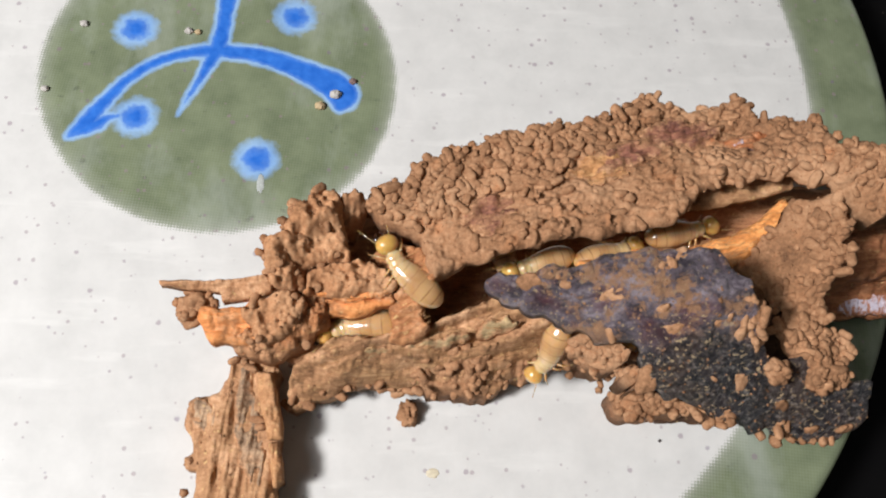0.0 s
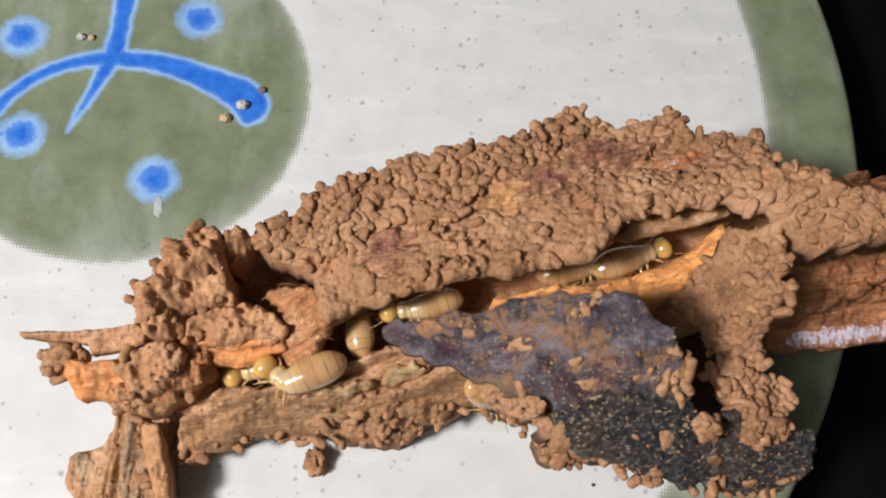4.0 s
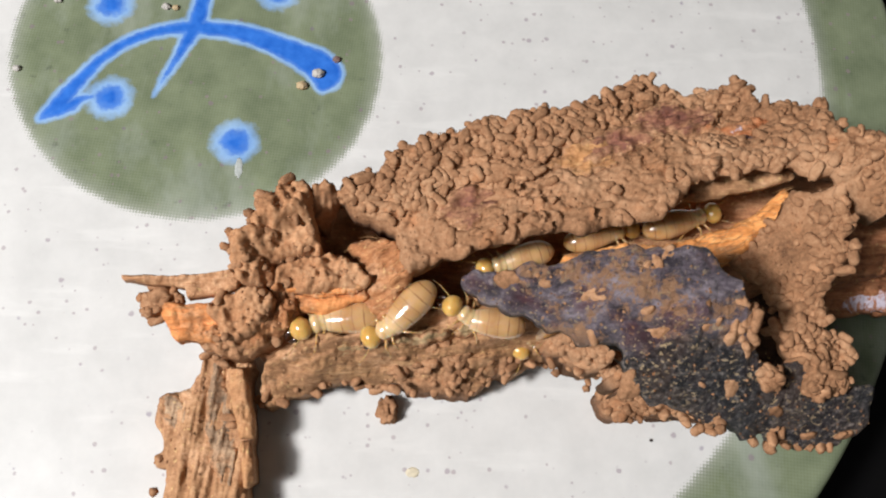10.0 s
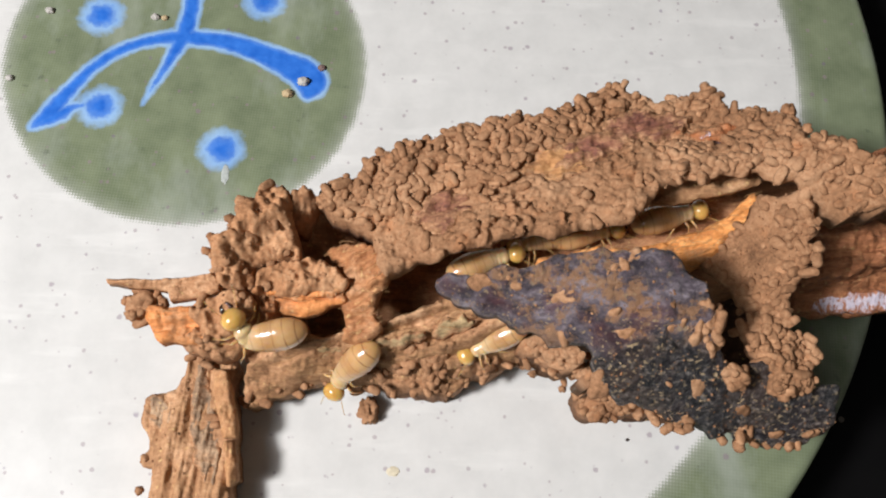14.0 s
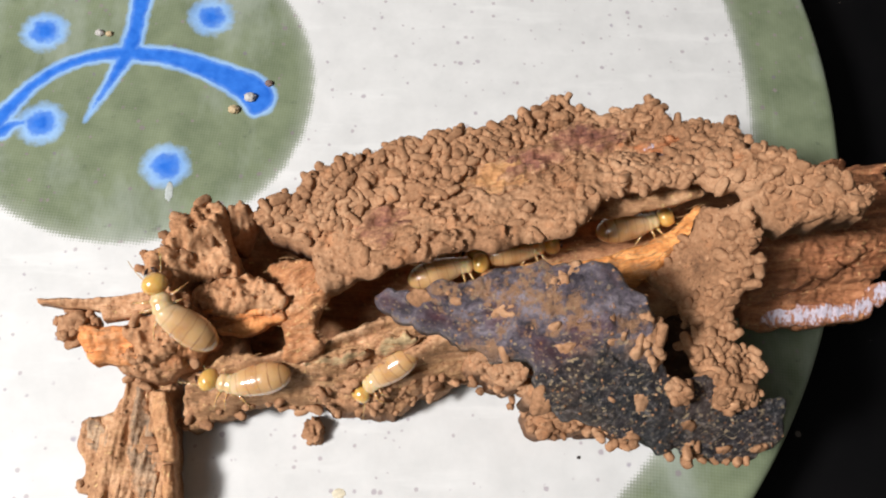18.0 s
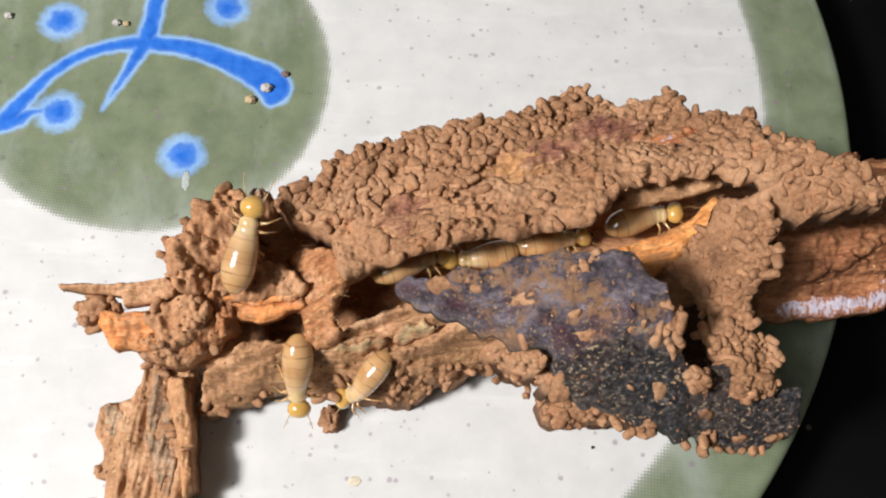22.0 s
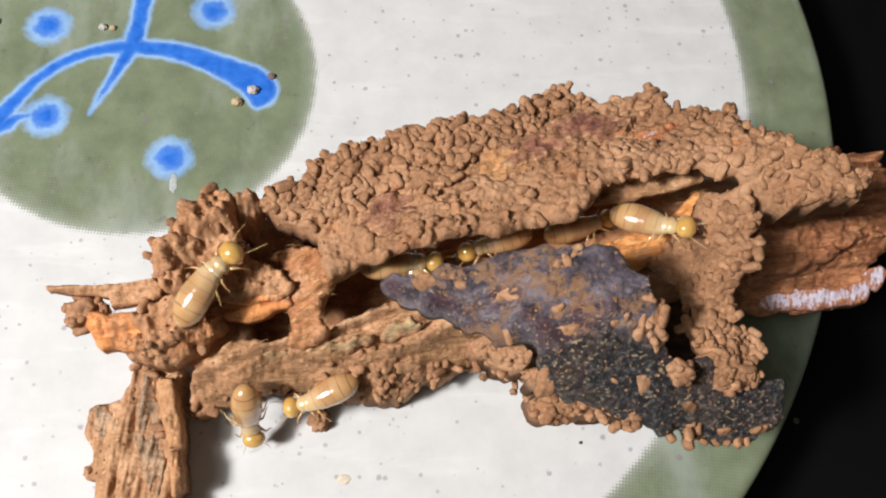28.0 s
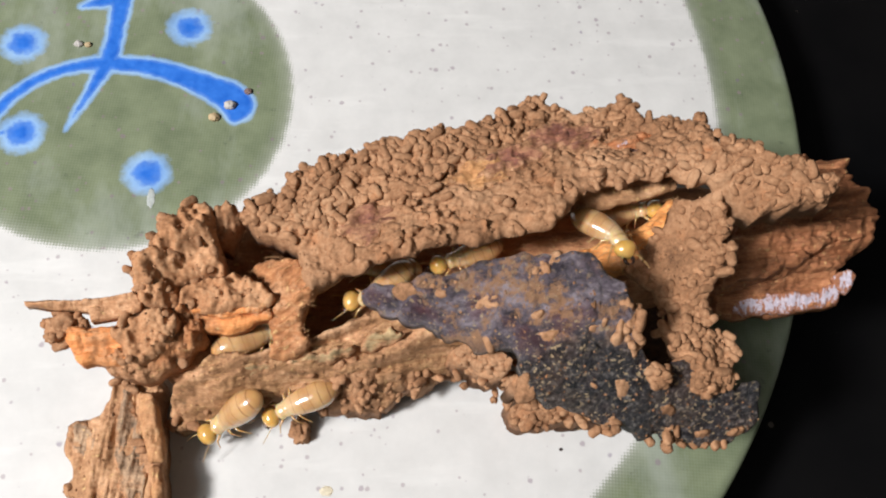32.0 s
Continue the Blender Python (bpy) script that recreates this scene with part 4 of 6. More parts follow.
MOUND = [(-21.9, 21.6, 15.9), (-20.1, 22.6, 16.6), (-18.3, 23.0, 16.9), (-16.5, 22.9, 16.5), (-15.6, 22.0, 15.9), (-16.0, 20.5, 15.3), (-16.9, 19.2, 14.6), (-18.6, 18.5, 14.5), (-19.9, 18.4, 14.5), (-20.9, 19.8, 15.3), (-21.7, 20.6, 15.7)]
ARM = [(-9.1, 28.0, 13.5), (-8.5, 28.6, 14.5), (-6.6, 28.7, 16), (-4.1, 27.5, 17.5), (-2.1, 25.5, 18), (-2.6, 24.1, 17.5), (-3.0, 23.3, 17), (-3.6, 22.2, 15.5), (-3.8, 21.2, 14.4), (-3.1, 20.3, 13.8), (-4.0, 19.5, 13.4), (-5.7, 19.1, 13), (-7.0, 19.4, 12.9), (-6.6, 20.5, 13.6), (-6.8, 21.5, 14), (-7.3, 22.3, 14.3), (-6.9, 23.6, 15.5), (-6.7, 24.6, 15.8), (-8.2, 26.2, 14.8)]
STICK_IN = [(-23.6, 12.3, 5.2), (-23.1, 6.2, 5.1), (-22.1, 13.8, 3.4), (-21.2, 9.2, 3.3), (-26.7, 12.6, 3.1), (-24.7, 6.3, 4.2)]
SLIVER = [(-21.4, 17.7, 5.4), (-19.6, 17.4, 5.9), (-18.8, 15.1, 6.2), (-18.3, 12.8, 6.3), (-18.0, 10.2, 6.1), (-19.6, 10.2, 5.7), (-20.1, 12.3, 5.8), (-21.0, 15.2, 5.6)]
SLIVER_B = [(-19.5, 10.2, 5.3), (-18.4, 10.1, 5.6), (-18.1, 8.1, 5.6), (-17.8, 6.1, 5.5), (-18.7, 5.2, 5.1), (-19.3, 7.6, 5.2)]
OLIVE = [(-15.0, 18.1, 10.8), (-11.7, 18.7, 11.4), (-7.3, 18.9, 11.9), (-2.9, 19.6, 12.6), (1.5, 20.6, 13.3), (4.8, 21.3, 13.8), (6.7, 21.3, 13.9), (6.0, 20.5, 13.2), (1.6, 19.6, 12.3), (-2.8, 19.0, 11.3), (-7.3, 18.3, 10.8), (-11.8, 17.7, 9.8), (-14.6, 17.4, 9.4)]
END_SLAB = [(40.1, 29.3, 18.2), (42.6, 30.9, 18.4), (45.9, 32.2, 18.4), (49.3, 32.7, 18.0), (52.4, 33.1, 17.6), (56.9, 32.9, 16.6), (55.9, 30.4, 16.4), (52.8, 29.2, 16.8), (50.1, 28.8, 17.2), (48.2, 28.3, 17.4), (49.2, 27.6, 17.2), (48.2, 26.7, 17.0), (46.2, 26.3, 17.2), (44.7, 25.7, 17.2), (42.1, 25.6, 17.2), (39.6, 25.2, 17.4)]


def widened(outline, by=1.22):
    o = np.array(outline, float)
    return np.c_[o[:, :2].mean(0) + (o[:, :2] - o[:, :2].mean(0)) * by, o[:, 2]]


def pit(x, y, r):
    """A ragged round hollow."""
    return Relief([(x + r * math.cos(a), y + r * math.sin(a), 0) for a in np.linspace(0, 6.283, 10, endpoint=False)], (), 0.5, int(200 + 7 * x + 3 * y))


def packed(x, y, rng):
    """Grains of the bridge sit on its outer side; the inner slope is smooth."""
    return y < 18 or x > 32.6 + 0.2 * (y - 20) or rng.random() < 0.08


wood = thing("infested_wood", (0, 20, 0), "brown mud-crusted decayed wood fragment lying on the plate", "wood fragment")
WOOD_BACK = Matrix.Translation(-wood.location)


def piece(name, relief, material, label="", **kw):
    ob = part(name, relief.mesh(name, **kw), material, wood, label)
    ob.matrix_basis = WOOD_BACK
    return ob


crust, cliff, stub = Relief(CRUST, CRUST_IN, 0.5, 3, 0.3), Relief(CLIFF, CLIFF_IN, 0.5, 7), Relief(STUB, (), 0.3, 11)
ridge, flake, bridge = Relief(RIDGE, RIDGE_IN, 0.35, 13), Relief(FLAKE, FLAKE_IN, 0.5, 17), Relief(BRIDGE, BRIDGE_IN, 0.45, 19)
olive = Relief(OLIVE, (), 0.5, 161, -0.05)
clot, apron, knob = Relief(CLOT, (), 0.3, 43), Relief(APRON, (), 0.35, 53), Relief(KNOB, (), 0.3, 59)
patches = [Relief(widened(p, 1.25), (), 0.9, 61 + k, 0.3) for k, p in enumerate((PATCH_A, PATCH_B, PATCH_C, PATCH_D))]
# Added block: its dark colour paints the hole's shade and hides the plate.
piece("under_block", Relief([(22, 13, 0.8), (34, 13, 0.8), (39.5, 17, 2), (42, 24, 3), (41, 31, 5), (24, 28, 4)], (), 0.4, 97), WOOD_HOLE_SHADE, "added block coloured near black for the shade below the bark", step=0.5, base=-0.1, rough=0.5)
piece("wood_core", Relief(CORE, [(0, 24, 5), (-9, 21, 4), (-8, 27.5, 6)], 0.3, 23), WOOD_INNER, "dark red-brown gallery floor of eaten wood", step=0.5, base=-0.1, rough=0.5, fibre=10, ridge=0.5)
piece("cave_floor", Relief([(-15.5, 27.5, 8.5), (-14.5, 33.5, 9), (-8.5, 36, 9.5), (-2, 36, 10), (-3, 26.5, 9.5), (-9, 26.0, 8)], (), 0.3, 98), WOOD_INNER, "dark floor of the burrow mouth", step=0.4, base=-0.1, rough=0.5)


def over_gallery(x, y):
    """The crust thins out to a lip over the open gallery."""
    return np.clip((x + 2) / 4, 0, 1) * np.clip((36.5 - y) / 2, 0, 1) * np.clip((37 - x) / 2, 0, 1)


crust_ob = piece("mud_crust", crust, MUD, "thick crust of brown mud pellets", step=0.15, thick=3.2, thin=over_gallery, round_by=1.0, rough=0.4, size=3.2, hollows=[(p, 0.5) for p in patches], stamps=stamps_on(crust, 620, 5, (0.1, 0.75)))
cliff_ob = piece("mud_cliff", cliff, MUD_WARM, "crumbly brown mud wall", step=0.17, thick=8, round_by=1.1, rough=0.8, size=2.0, hollows=[(pit(-13.6, 28.6, 0.8), 1.2), (pit(-16.2, 28.2, 0.7), 1.0), (pit(-14.9, 30.2, 0.6), 0.9)], stamps=stamps_on(cliff, 260, 6, (0.15, 0.7)))
bridge_ob = piece("mud_bridge", bridge, MUD, "brown mud bridge of packed pellets", step=0.17, thick=1.6, round_by=0.8, rough=0.35, stamps=stamps_on(bridge, 300, 8, (0.3, 1.0), packed))
stub_ob = piece("wood_stub", stub, WOOD_STUB, "splintered orange wood end", step=0.15, thick=1.8, round_by=0.7, rough=0.3, size=1.4, fibre=4, ridge=0.4, terrace=0.4, fine=1.3, stamps=stamps_on(stub, 10, 16, (0.1, 0.3)))
spike_ob = piece("wood_splinter", Relief(SPIKE, (), 0.08, 29), WOOD_SPLINTER, "thin pointed wood splinter crusted with mud", step=0.07, thick=1.2, round_by=0.3, rough=0.2, fibre=3, ridge=0.4)
shelf_ob = piece("wood_shelf", Relief(SHELF_A, (), 0.25, 181), WOOD_ORANGE, "broken layer of orange wood", step=0.14, thick=0.9, round_by=0.25, rough=0.25, size=1.0, fibre=5, ridge=0.5, terrace=0.5, fine=1.2)
piece("wood_shelf", Relief(SHELF_B, (), 0.3, 183), WOOD_ORANGE, "broken layer of orange wood", step=0.14, thick=1.4, round_by=0.3, rough=0.3, size=1.0, fibre=7, ridge=0.6, terrace=0.5, fine=1.3)
arm = Relief(ARM, (), 0.3, 185)
arm_ob = piece("wood_arm", arm, WOOD_ARM, "orange wood web between two gallery openings", step=0.15, thick=2.2, round_by=0.8, rough=0.4, size=1.4, fibre=28, ridge=0.4, terrace=0.3, fine=1.5, stamps=stamps_on(arm, 26, 186, (0.1, 0.4)))
ledge_mud, mound, saddle = Relief(LEDGE_MUD, (), 0.4, 187), Relief(MOUND, (), 0.35, 189), Relief(SADDLE, (), 0.4, 191)
ledge_ob = piece("mud_ledge", ledge_mud, MUD_WARM, "lumpy mud ledge on the orange wood", step=0.15, thick=1.0, round_by=0.7, rough=0.5, size=1.6, stamps=stamps_on(ledge_mud, 60, 188, (0.15, 0.6)))
mound_ob = piece("mud_mound", mound, MUD_WARM, "crumbly mud lumps on the orange wood", step=0.15, thick=1.6, round_by=0.8, rough=0.6, size=1.5, hollows=[(pit(-19.4, 20.6, 0.8), 0.5), (pit(-16.6, 21.9, 0.5), 0.5)], stamps=stamps_on(mound, 46, 190, (0.2, 0.7)))
piece("mud_saddle", saddle, MUD, "shaded mud neck beside the burrow mouth", step=0.15, thick=2.2, round_by=0.5, rough=1.0, size=1.3, stamps=stamps_on(saddle, 24, 192, (0.2, 0.7)))
ridge_ob = piece("wood_ridge", ridge, WOOD_GREY, "grooved grey-brown weathered wood", step=0.17, thick=3, round_by=0.6, rough=0.45, size=1.2, fibre=14, ridge=1.1, terrace=0.9, fine=1.4, stamps=stamps_on(ridge, 30, 17, (0.1, 0.4)))
olive_ob = piece("fibre_strip", olive, WOOD_OLIVE, "grey-olive bare wood fibres", step=0.15, thick=1.2, round_by=0.9, rough=0.4, size=0.9, fibre=16, ridge=1.0, fine=1.4)
orange_ob = piece("orange_strip", Relief(ORANGE, (), 0.2, 31), WOOD_BRIGHT, "bright orange fibrous wood strip", step=0.18, base=8, round_by=0.5, rough=0.25, size=1.0, fibre=18, ridge=0.5)
flake_ob = piece("bark_flake", flake, BARK, "dark purple-black bark flake dusted with mud", step=0.18, thick=1.1, round_by=0.5, rough=0.42, size=2.6, lumps=0.2, stamps=[(21.5, 18.4, 0.05, 8.5, 1.5, 0.7), (17.5, 20.6, 0.1, 9.0, 1.8, 0.4), (23.5, 15.6, -0.2, 6.0, 1.2, 0.5), (31.0, 12.2, -0.15, 10.0, 1.4, 0.5), (13.0, 21.6, 0.15, 7.0, 1.2, 0.4), *stamps_on(flake, 170, 19, (0.05, 0.35))])
piece("end_block", Relief(UPBLOCK, UPIN, 0.25, 37), WOOD_RED, "red-brown broken wood block", step=0.2, thick=7, round_by=1.0, rough=0.6, size=1.6, fibre=10, ridge=1.2, terrace=1.5, fine=1.3)
piece("end_slab", Relief(END_SLAB, (), 0.5, 38, -0.4), WOOD_RED, "raised splintered layer of red-brown wood", step=0.18, thick=1.6, round_by=0.35, rough=0.4, size=1.4, fibre=9, ridge=0.8, terrace=1.0, fine=1.3)
piece("end_ledge", Relief(LEDGE, (), 0.25, 39), WOOD_RED, "red-brown wood ledge", step=0.2, thick=1.2, round_by=0.4, rough=0.3, size=1.4, fibre=8, ridge=0.4, terrace=0.8, fine=1.2)
for k, p in enumerate((PAINT, PAINT_B)):
    piece("paint_remnant", Relief(p, (), 0.35, 71 + k, 0.25), OLD_PAINT, "worn white paint on the wood edge", step=0.12, thick=0.5, round_by=0.2, rough=0.03, size=0.5, fibre=88, fine=0.15)
for k, p in enumerate(patches):
    piece("bare_patch", p, (WOOD_PURPLE, WOOD_PURPLE, WOOD_RUST, WOOD_TAN)[k], "bare red-brown wood showing through the mud", step=0.18, thick=1.2, round_by=1.0, rough=0.25, size=1.0, fibre=20, ridge=0.35, fine=1.2)
piece("paint_chip", Relief([(27.9, 38.3, 21.5), (28.5, 38.7, 21.5), (29.2, 38.6, 21.5), (29.4, 38.1, 21.6), (28.6, 37.8, 21.6)], (), 0.2, 75), OLD_PAINT, "chip of pale old paint", step=0.1, thick=0.5, round_by=0.15, rough=0.1)
piece("dark_chip", Relief([(28.8, 37.3, 21.9), (29.3, 37.6, 22.0), (30.0, 37.3, 22.0), (29.8, 36.8, 22.0), (29.1, 36.7, 22.0)], (), 0.2, 76), BARK, "dark purple chip of bark", step=0.1, thick=0.8, round_by=0.4, rough=0.15)
piece("gallery_wall", Relief(GWALL, (), 0.2, 67), WOOD_GREY, "thin grey-brown sheet of wood under the crust", step=0.13, thick=0.4, round_by=0.12, rough=0.3, size=1.0, fibre=8, ridge=0.7, terrace=0.6, fine=1.2)
piece("mud_underside", Relief([(-18.4, 18.6, 9.5), (-17.6, 21.0, 11), (-15.5, 23.5, 11.5), (-11.5, 23.2, 10.5), (-11.0, 21.0, 9.5), (-13.5, 19.2, 8.8), (-16.4, 18.2, 8.6)], (), 0.4, 99), MUD, "shaded mud below the broken wood", step=0.25, thick=6, round_by=0.8, rough=0.5)
apron_ob = piece("mud_apron", apron, WOOD_ARM, "slope of orange mud and wood crumbs", step=0.14, thick=2.2, round_by=0.5, rough=0.9, size=1.3, lumps=0.5, stamps=stamps_on(apron, 110, 15, (0.15, 0.6)))
knob_ob = piece("mud_knob", knob, MUD, "dark round mud lump", step=0.2, thick=2.4, round_by=1.4, rough=0.35, stamps=stamps_on(knob, 10, 9))
footing = Relief(LOWMUD, (), 0.3, 41)
footing_ob = piece("mud_footing", footing, MUD, "brown mud footing", step=0.2, thick=6, round_by=0.8, rough=0.5, size=1.6, stamps=stamps_on(footing, 40, 14, (0.3, 0.6)))
fringe = Relief(FRINGE, [(0.5, 17.6, 9.2), (3.0, 17.4, 8.6)], 0.4, 151)
fringe_ob = piece("mud_fringe", fringe, MUD, "crumbly brown mud along the wood's lower edge", step=0.15, thick=4, round_by=1.0, rough=0.6, size=1.5, stamps=stamps_on(fringe, 70, 152, (0.3, 0.9)))
clot_ob = piece("mud_clot", clot, MUD, "clot of pale brown mud", step=0.2, base=-0.1, round_by=1.2, rough=0.25, stamps=stamps_on(clot, 22, 12, (0.4, 0.7)))


def bare(x, y, rng):
    """Grains keep off the bare patches and get rare along the smooth lip."""
    for p in patches:
        if p.inside(np.array([x]), np.array([y]))[0]:
            return False
    if y < 30.5 + 0.27 * x and x < 25:
        return rng.random() < 0.1
    return rng.random() < (1.0 if x < 16 else 0.5)


def along(line, count, seed, spread=0.6, tall=0.3):
    """Places strewn along a line of corners."""
    rng, p = np.random.default_rng(seed), np.array(line, float)
    out = []
    for _ in range(count):
        k = int(rng.integers(len(p) - 1))
        q = p[k] + (p[k + 1] - p[k]) * rng.random()
        out.append(tuple(q + rng.normal(0, 1, 3) * (spread, spread, tall)))
    return out


def rim_places(relief, count, seed, skip=None):
    """Places on the outline of a relief, a little inside and below its top."""
    rng, out = np.random.default_rng(seed), []
    while len(out) < count:
        k = int(rng.integers(len(relief.poly)))
        q = relief.poly[k] + (relief.poly.mean(0) - relief.poly[k]) * 0.035 + rng.normal(0, 0.25, 2)
        if skip and skip(*q):
            continue
        out.append((q[0], q[1], float(relief.height(q[0:1], q[1:2])[0]) - rng.uniform(0.1, 0.8)))
    return out


def cave(x, y):
    """The open burrow mouth between the crust and the mud wall, and the lip's smooth end."""
    return math.hypot(x + 8.2, y - 28.0) < 3.0


def smear(cx, cy, rx, ry, turn, seed):
    """A lump of mud stuck to the bark, following its slope."""
    rng, pts = np.random.default_rng(seed), []
    for k in range(14):
        a = 2 * math.pi * k / 14
        r = rng.uniform(0.65, 1.15)
        u, v = rx * r * math.cos(a), ry * r * math.sin(a)
        pts.append((cx + u * math.cos(turn) - v * math.sin(turn), cy + u * math.sin(turn) + v * math.cos(turn)))
    pts = np.array(pts)
    z = flake.height(pts[:, 0], pts[:, 1]) + 0.15
    patch = Relief(np.c_[pts, z - 0.1], [(cx, cy, float(flake.height(np.array([cx]), np.array([cy]))[0]) + 0.5)], 0.45, seed)
    piece("mud_smear", patch, MUD, "dried brown mud stuck on the bark", step=0.15, thick=0.8, round_by=0.6, rough=0.3, size=1.2, stamps=stamps_on(patch, 5, seed + 1, (0.15, 0.4)))


SMEARS = ((21.0, 17.9, 2.7, 0.9, -0.1), (24.9, 17.9, 1.0, 1.9, -0.3), (17.2, 19.0, 1.5, 0.5, 0.3), (13.3, 21.2, 1.2, 0.5, 0.1), (23.8, 13.2, 1.3, 0.5, -0.3), (18.8, 23.0, 1.7, 1.4, 0.2), (21.3, 20.0, 0.6, 1.6, 0.6), (19.0, 17.2, 2.2, 1.3, 0.1), (25.7, 17.6, 0.8, 1.8, -0.2), (33.8, 13.6, 1.9, 1.3, -0.4), (25.2, 13.3, 1.5, 0.6, -0.2), (19.3, 14.6, 0.5, 0.6, 0.4), (16.8, 13.6, 0.8, 1.0, -0.3), (12.8, 20.8, 1.6, 0.5, -0.3), (38.6, 10.3, 1.2, 0.4, 0.2), (22.6, 17.9, 1.6, 0.6, 0.5), (6.6, 22.6, 1.8, 0.5, -0.2), (10.2, 22.9, 2.0, 0.5, 0.1), (30.8, 12.0, 1.4, 0.5, -0.2), (36.2, 13.2, 1.0, 0.6, -0.3), (23.9, 15.2, 0.6, 0.4, 0.5), (14.2, 18.4, 0.5, 0.4, 0.0), (35.0, 10.0, 1.6, 0.4, 0.0))
for k, (x, y, rx, ry, turn) in enumerate(SMEARS):
    smear(x, y, rx, ry, turn, 140 + k)

pellets_on(crust_ob, crust.scatter(520, 101, 0.45, bare), 102, 160, (0.0, 0.62))
pellets_on(crust_ob, rim_places(crust, 120, 103, lambda x, y: cave(x, y) or y < 29.5 + 0.1 * x), 104, 40, (0.5, 1.1), 60)
_ridge_end = [(x, y, float(crust.height(np.array([x]), np.array([y]))[0])) for x, y, _ in [*along([(36.0, 36.0, 27), (38.5, 33.2, 29), (42.0, 31.0, 30), (45.0, 29.9, 30)], 70, 171, 1.0), *along([(38.6, 27.9, 27), (41.3, 28.6, 28), (44.3, 29.0, 29)], 26, 172, 0.5), *along([(24, 34.5, 24), (28, 34.5, 25), (33, 34, 25), (37.5, 31, 27)], 60, 173, 0.9)] if crust.inside(np.array([x]), np.array([y]))[0] and crust.edge(np.array([x]), np.array([y]))[0][0] > 0.3]
pellets_on(crust_ob, _ridge_end, 174, 40, (-0.1, 0.6), 40)
pellets_on(cliff_ob, [*cliff.scatter(12, 105), *rim_places(cliff, 22, 106, lambda x, y: x > -14)], 107, 20, (0.5, 1.0), 50)
pellets_on(bridge_ob, [*bridge.scatter(105, 108, 0.2, packed), *rim_places(bridge, 55, 109)], 110, 50, (-0.2, 0.6), 40)
pellets_on(ridge_ob, [*along(LOWLINE, 34, 111, 0.9, 0.4), *rim_places(ridge, 34, 112, lambda x, y: y > 18.5)], 113, 30, (0.4, 1.0), 40)
pellets_on(fringe_ob, [*fringe.scatter(26, 153), *rim_places(fringe, 14, 154)], 155, 16, (0.1, 0.8), 50)
pellets_on(flake_ob, [*along(FLAKELINE, 34, 114, 0.6, 0.6), *CLUSTER, *CLUSTER, *along([(28.6, 14.7, 22.4), (29.3, 13.6, 21.6)], 16, 115, 0.45, 0.25), *along([(25.8, 18.6, 26.0), (26.2, 15.6, 23.9)], 22, 193, 0.4, 0.2), *flake.scatter(7, 116)], 117, 24, (0.3, 0.9), 40)
pellets_on(footing_ob, [*along(SLATE, 26, 118, 0.7, 0.6), *footing.scatter(34, 126), *along([(12.0, 19.2, 9), (15.5, 17.3, 12), (18.6, 14.2, 16)], 40, 127, 0.6, 1.2)], 119, 16, (0.3, 0.9), 50)
pellets_on(clot_ob, [*clot.scatter(22, 128), *rim_places(clot, 26, 129)], 131, 14, (0.3, 0.9), 50)
pellets_on(knob_ob, [*knob.scatter(10, 120), *rim_places(knob, 10, 121)], 122, 5, (0.4, 0.9), 50)
pellets_on(apron_ob, apron.scatter(12, 123), 124, 6, (0.7, 1.1), 50)
pellets_on(mound_ob, mound.scatter(12, 125), 177, 10, (0.4, 0.9), 50)
pellets_on(ledge_ob, ledge_mud.scatter(5, 178), 179, 5, (0.6, 0.9), 50)

GRAIN = pellet_mesh("grain", 1.15, 1.0, 9, 5, 7, 1.8)


def grains_on(ob, count, seed, size=(0.16, 0.42)):
    """Loose fine crumbs lying on the upper side of a relief, joined."""
    rng = np.random.default_rng(seed)
    co = np.array([v.co for v in ob.data.vertices])
    top = co[: len(co) // 2]
    at = top[rng.integers(len(top), size=count)] + rng.normal(0, 0.00006, (count, 3))
    base = np.array([v.co for v in GRAIN.vertices])
    turn, scale = rng.uniform(0, 6.283, count), rng.uniform(*size, count)
    c, n = np.cos(turn)[:, None], np.sin(turn)[:, None]
    x, y, z = base[None, :, 0], base[None, :, 1], base[None, :, 2]
    k = scale[:, None]
    verts = np.stack([(x * c - y * n) * k + at[:, :1], (x * n + y * c) * k + at[:, 1:2], z * k * 0.5 + at[:, 2:]], -1).reshape(-1, 3)
    faces = np.array([p.vertices for p in GRAIN.polygons])
    faces = (faces[None] + (np.arange(count) * len(base))[:, None, None]).reshape(-1, 4)
    layer = part("crumb_layer", mesh_from("crumb_layer", verts.tolist(), faces.tolist()), MUD, ob, "fine brown crumbs of dried mud")
    layer["kind"] = "stuff"


for _k, (_ob, _count) in enumerate(((crust_ob, 1600), (cliff_ob, 90), (bridge_ob, 700), (ridge_ob, 260), (stub_ob, 14), (fringe_ob, 200), (apron_ob, 60), (mound_ob, 50), (ledge_ob, 30), (arm_ob, 30), (clot_ob, 120), (flake_ob, 300))):
    grains_on(_ob, _count, 300 + _k, (0.1, 0.28) if _ob == flake_ob else (0.08, 0.26))


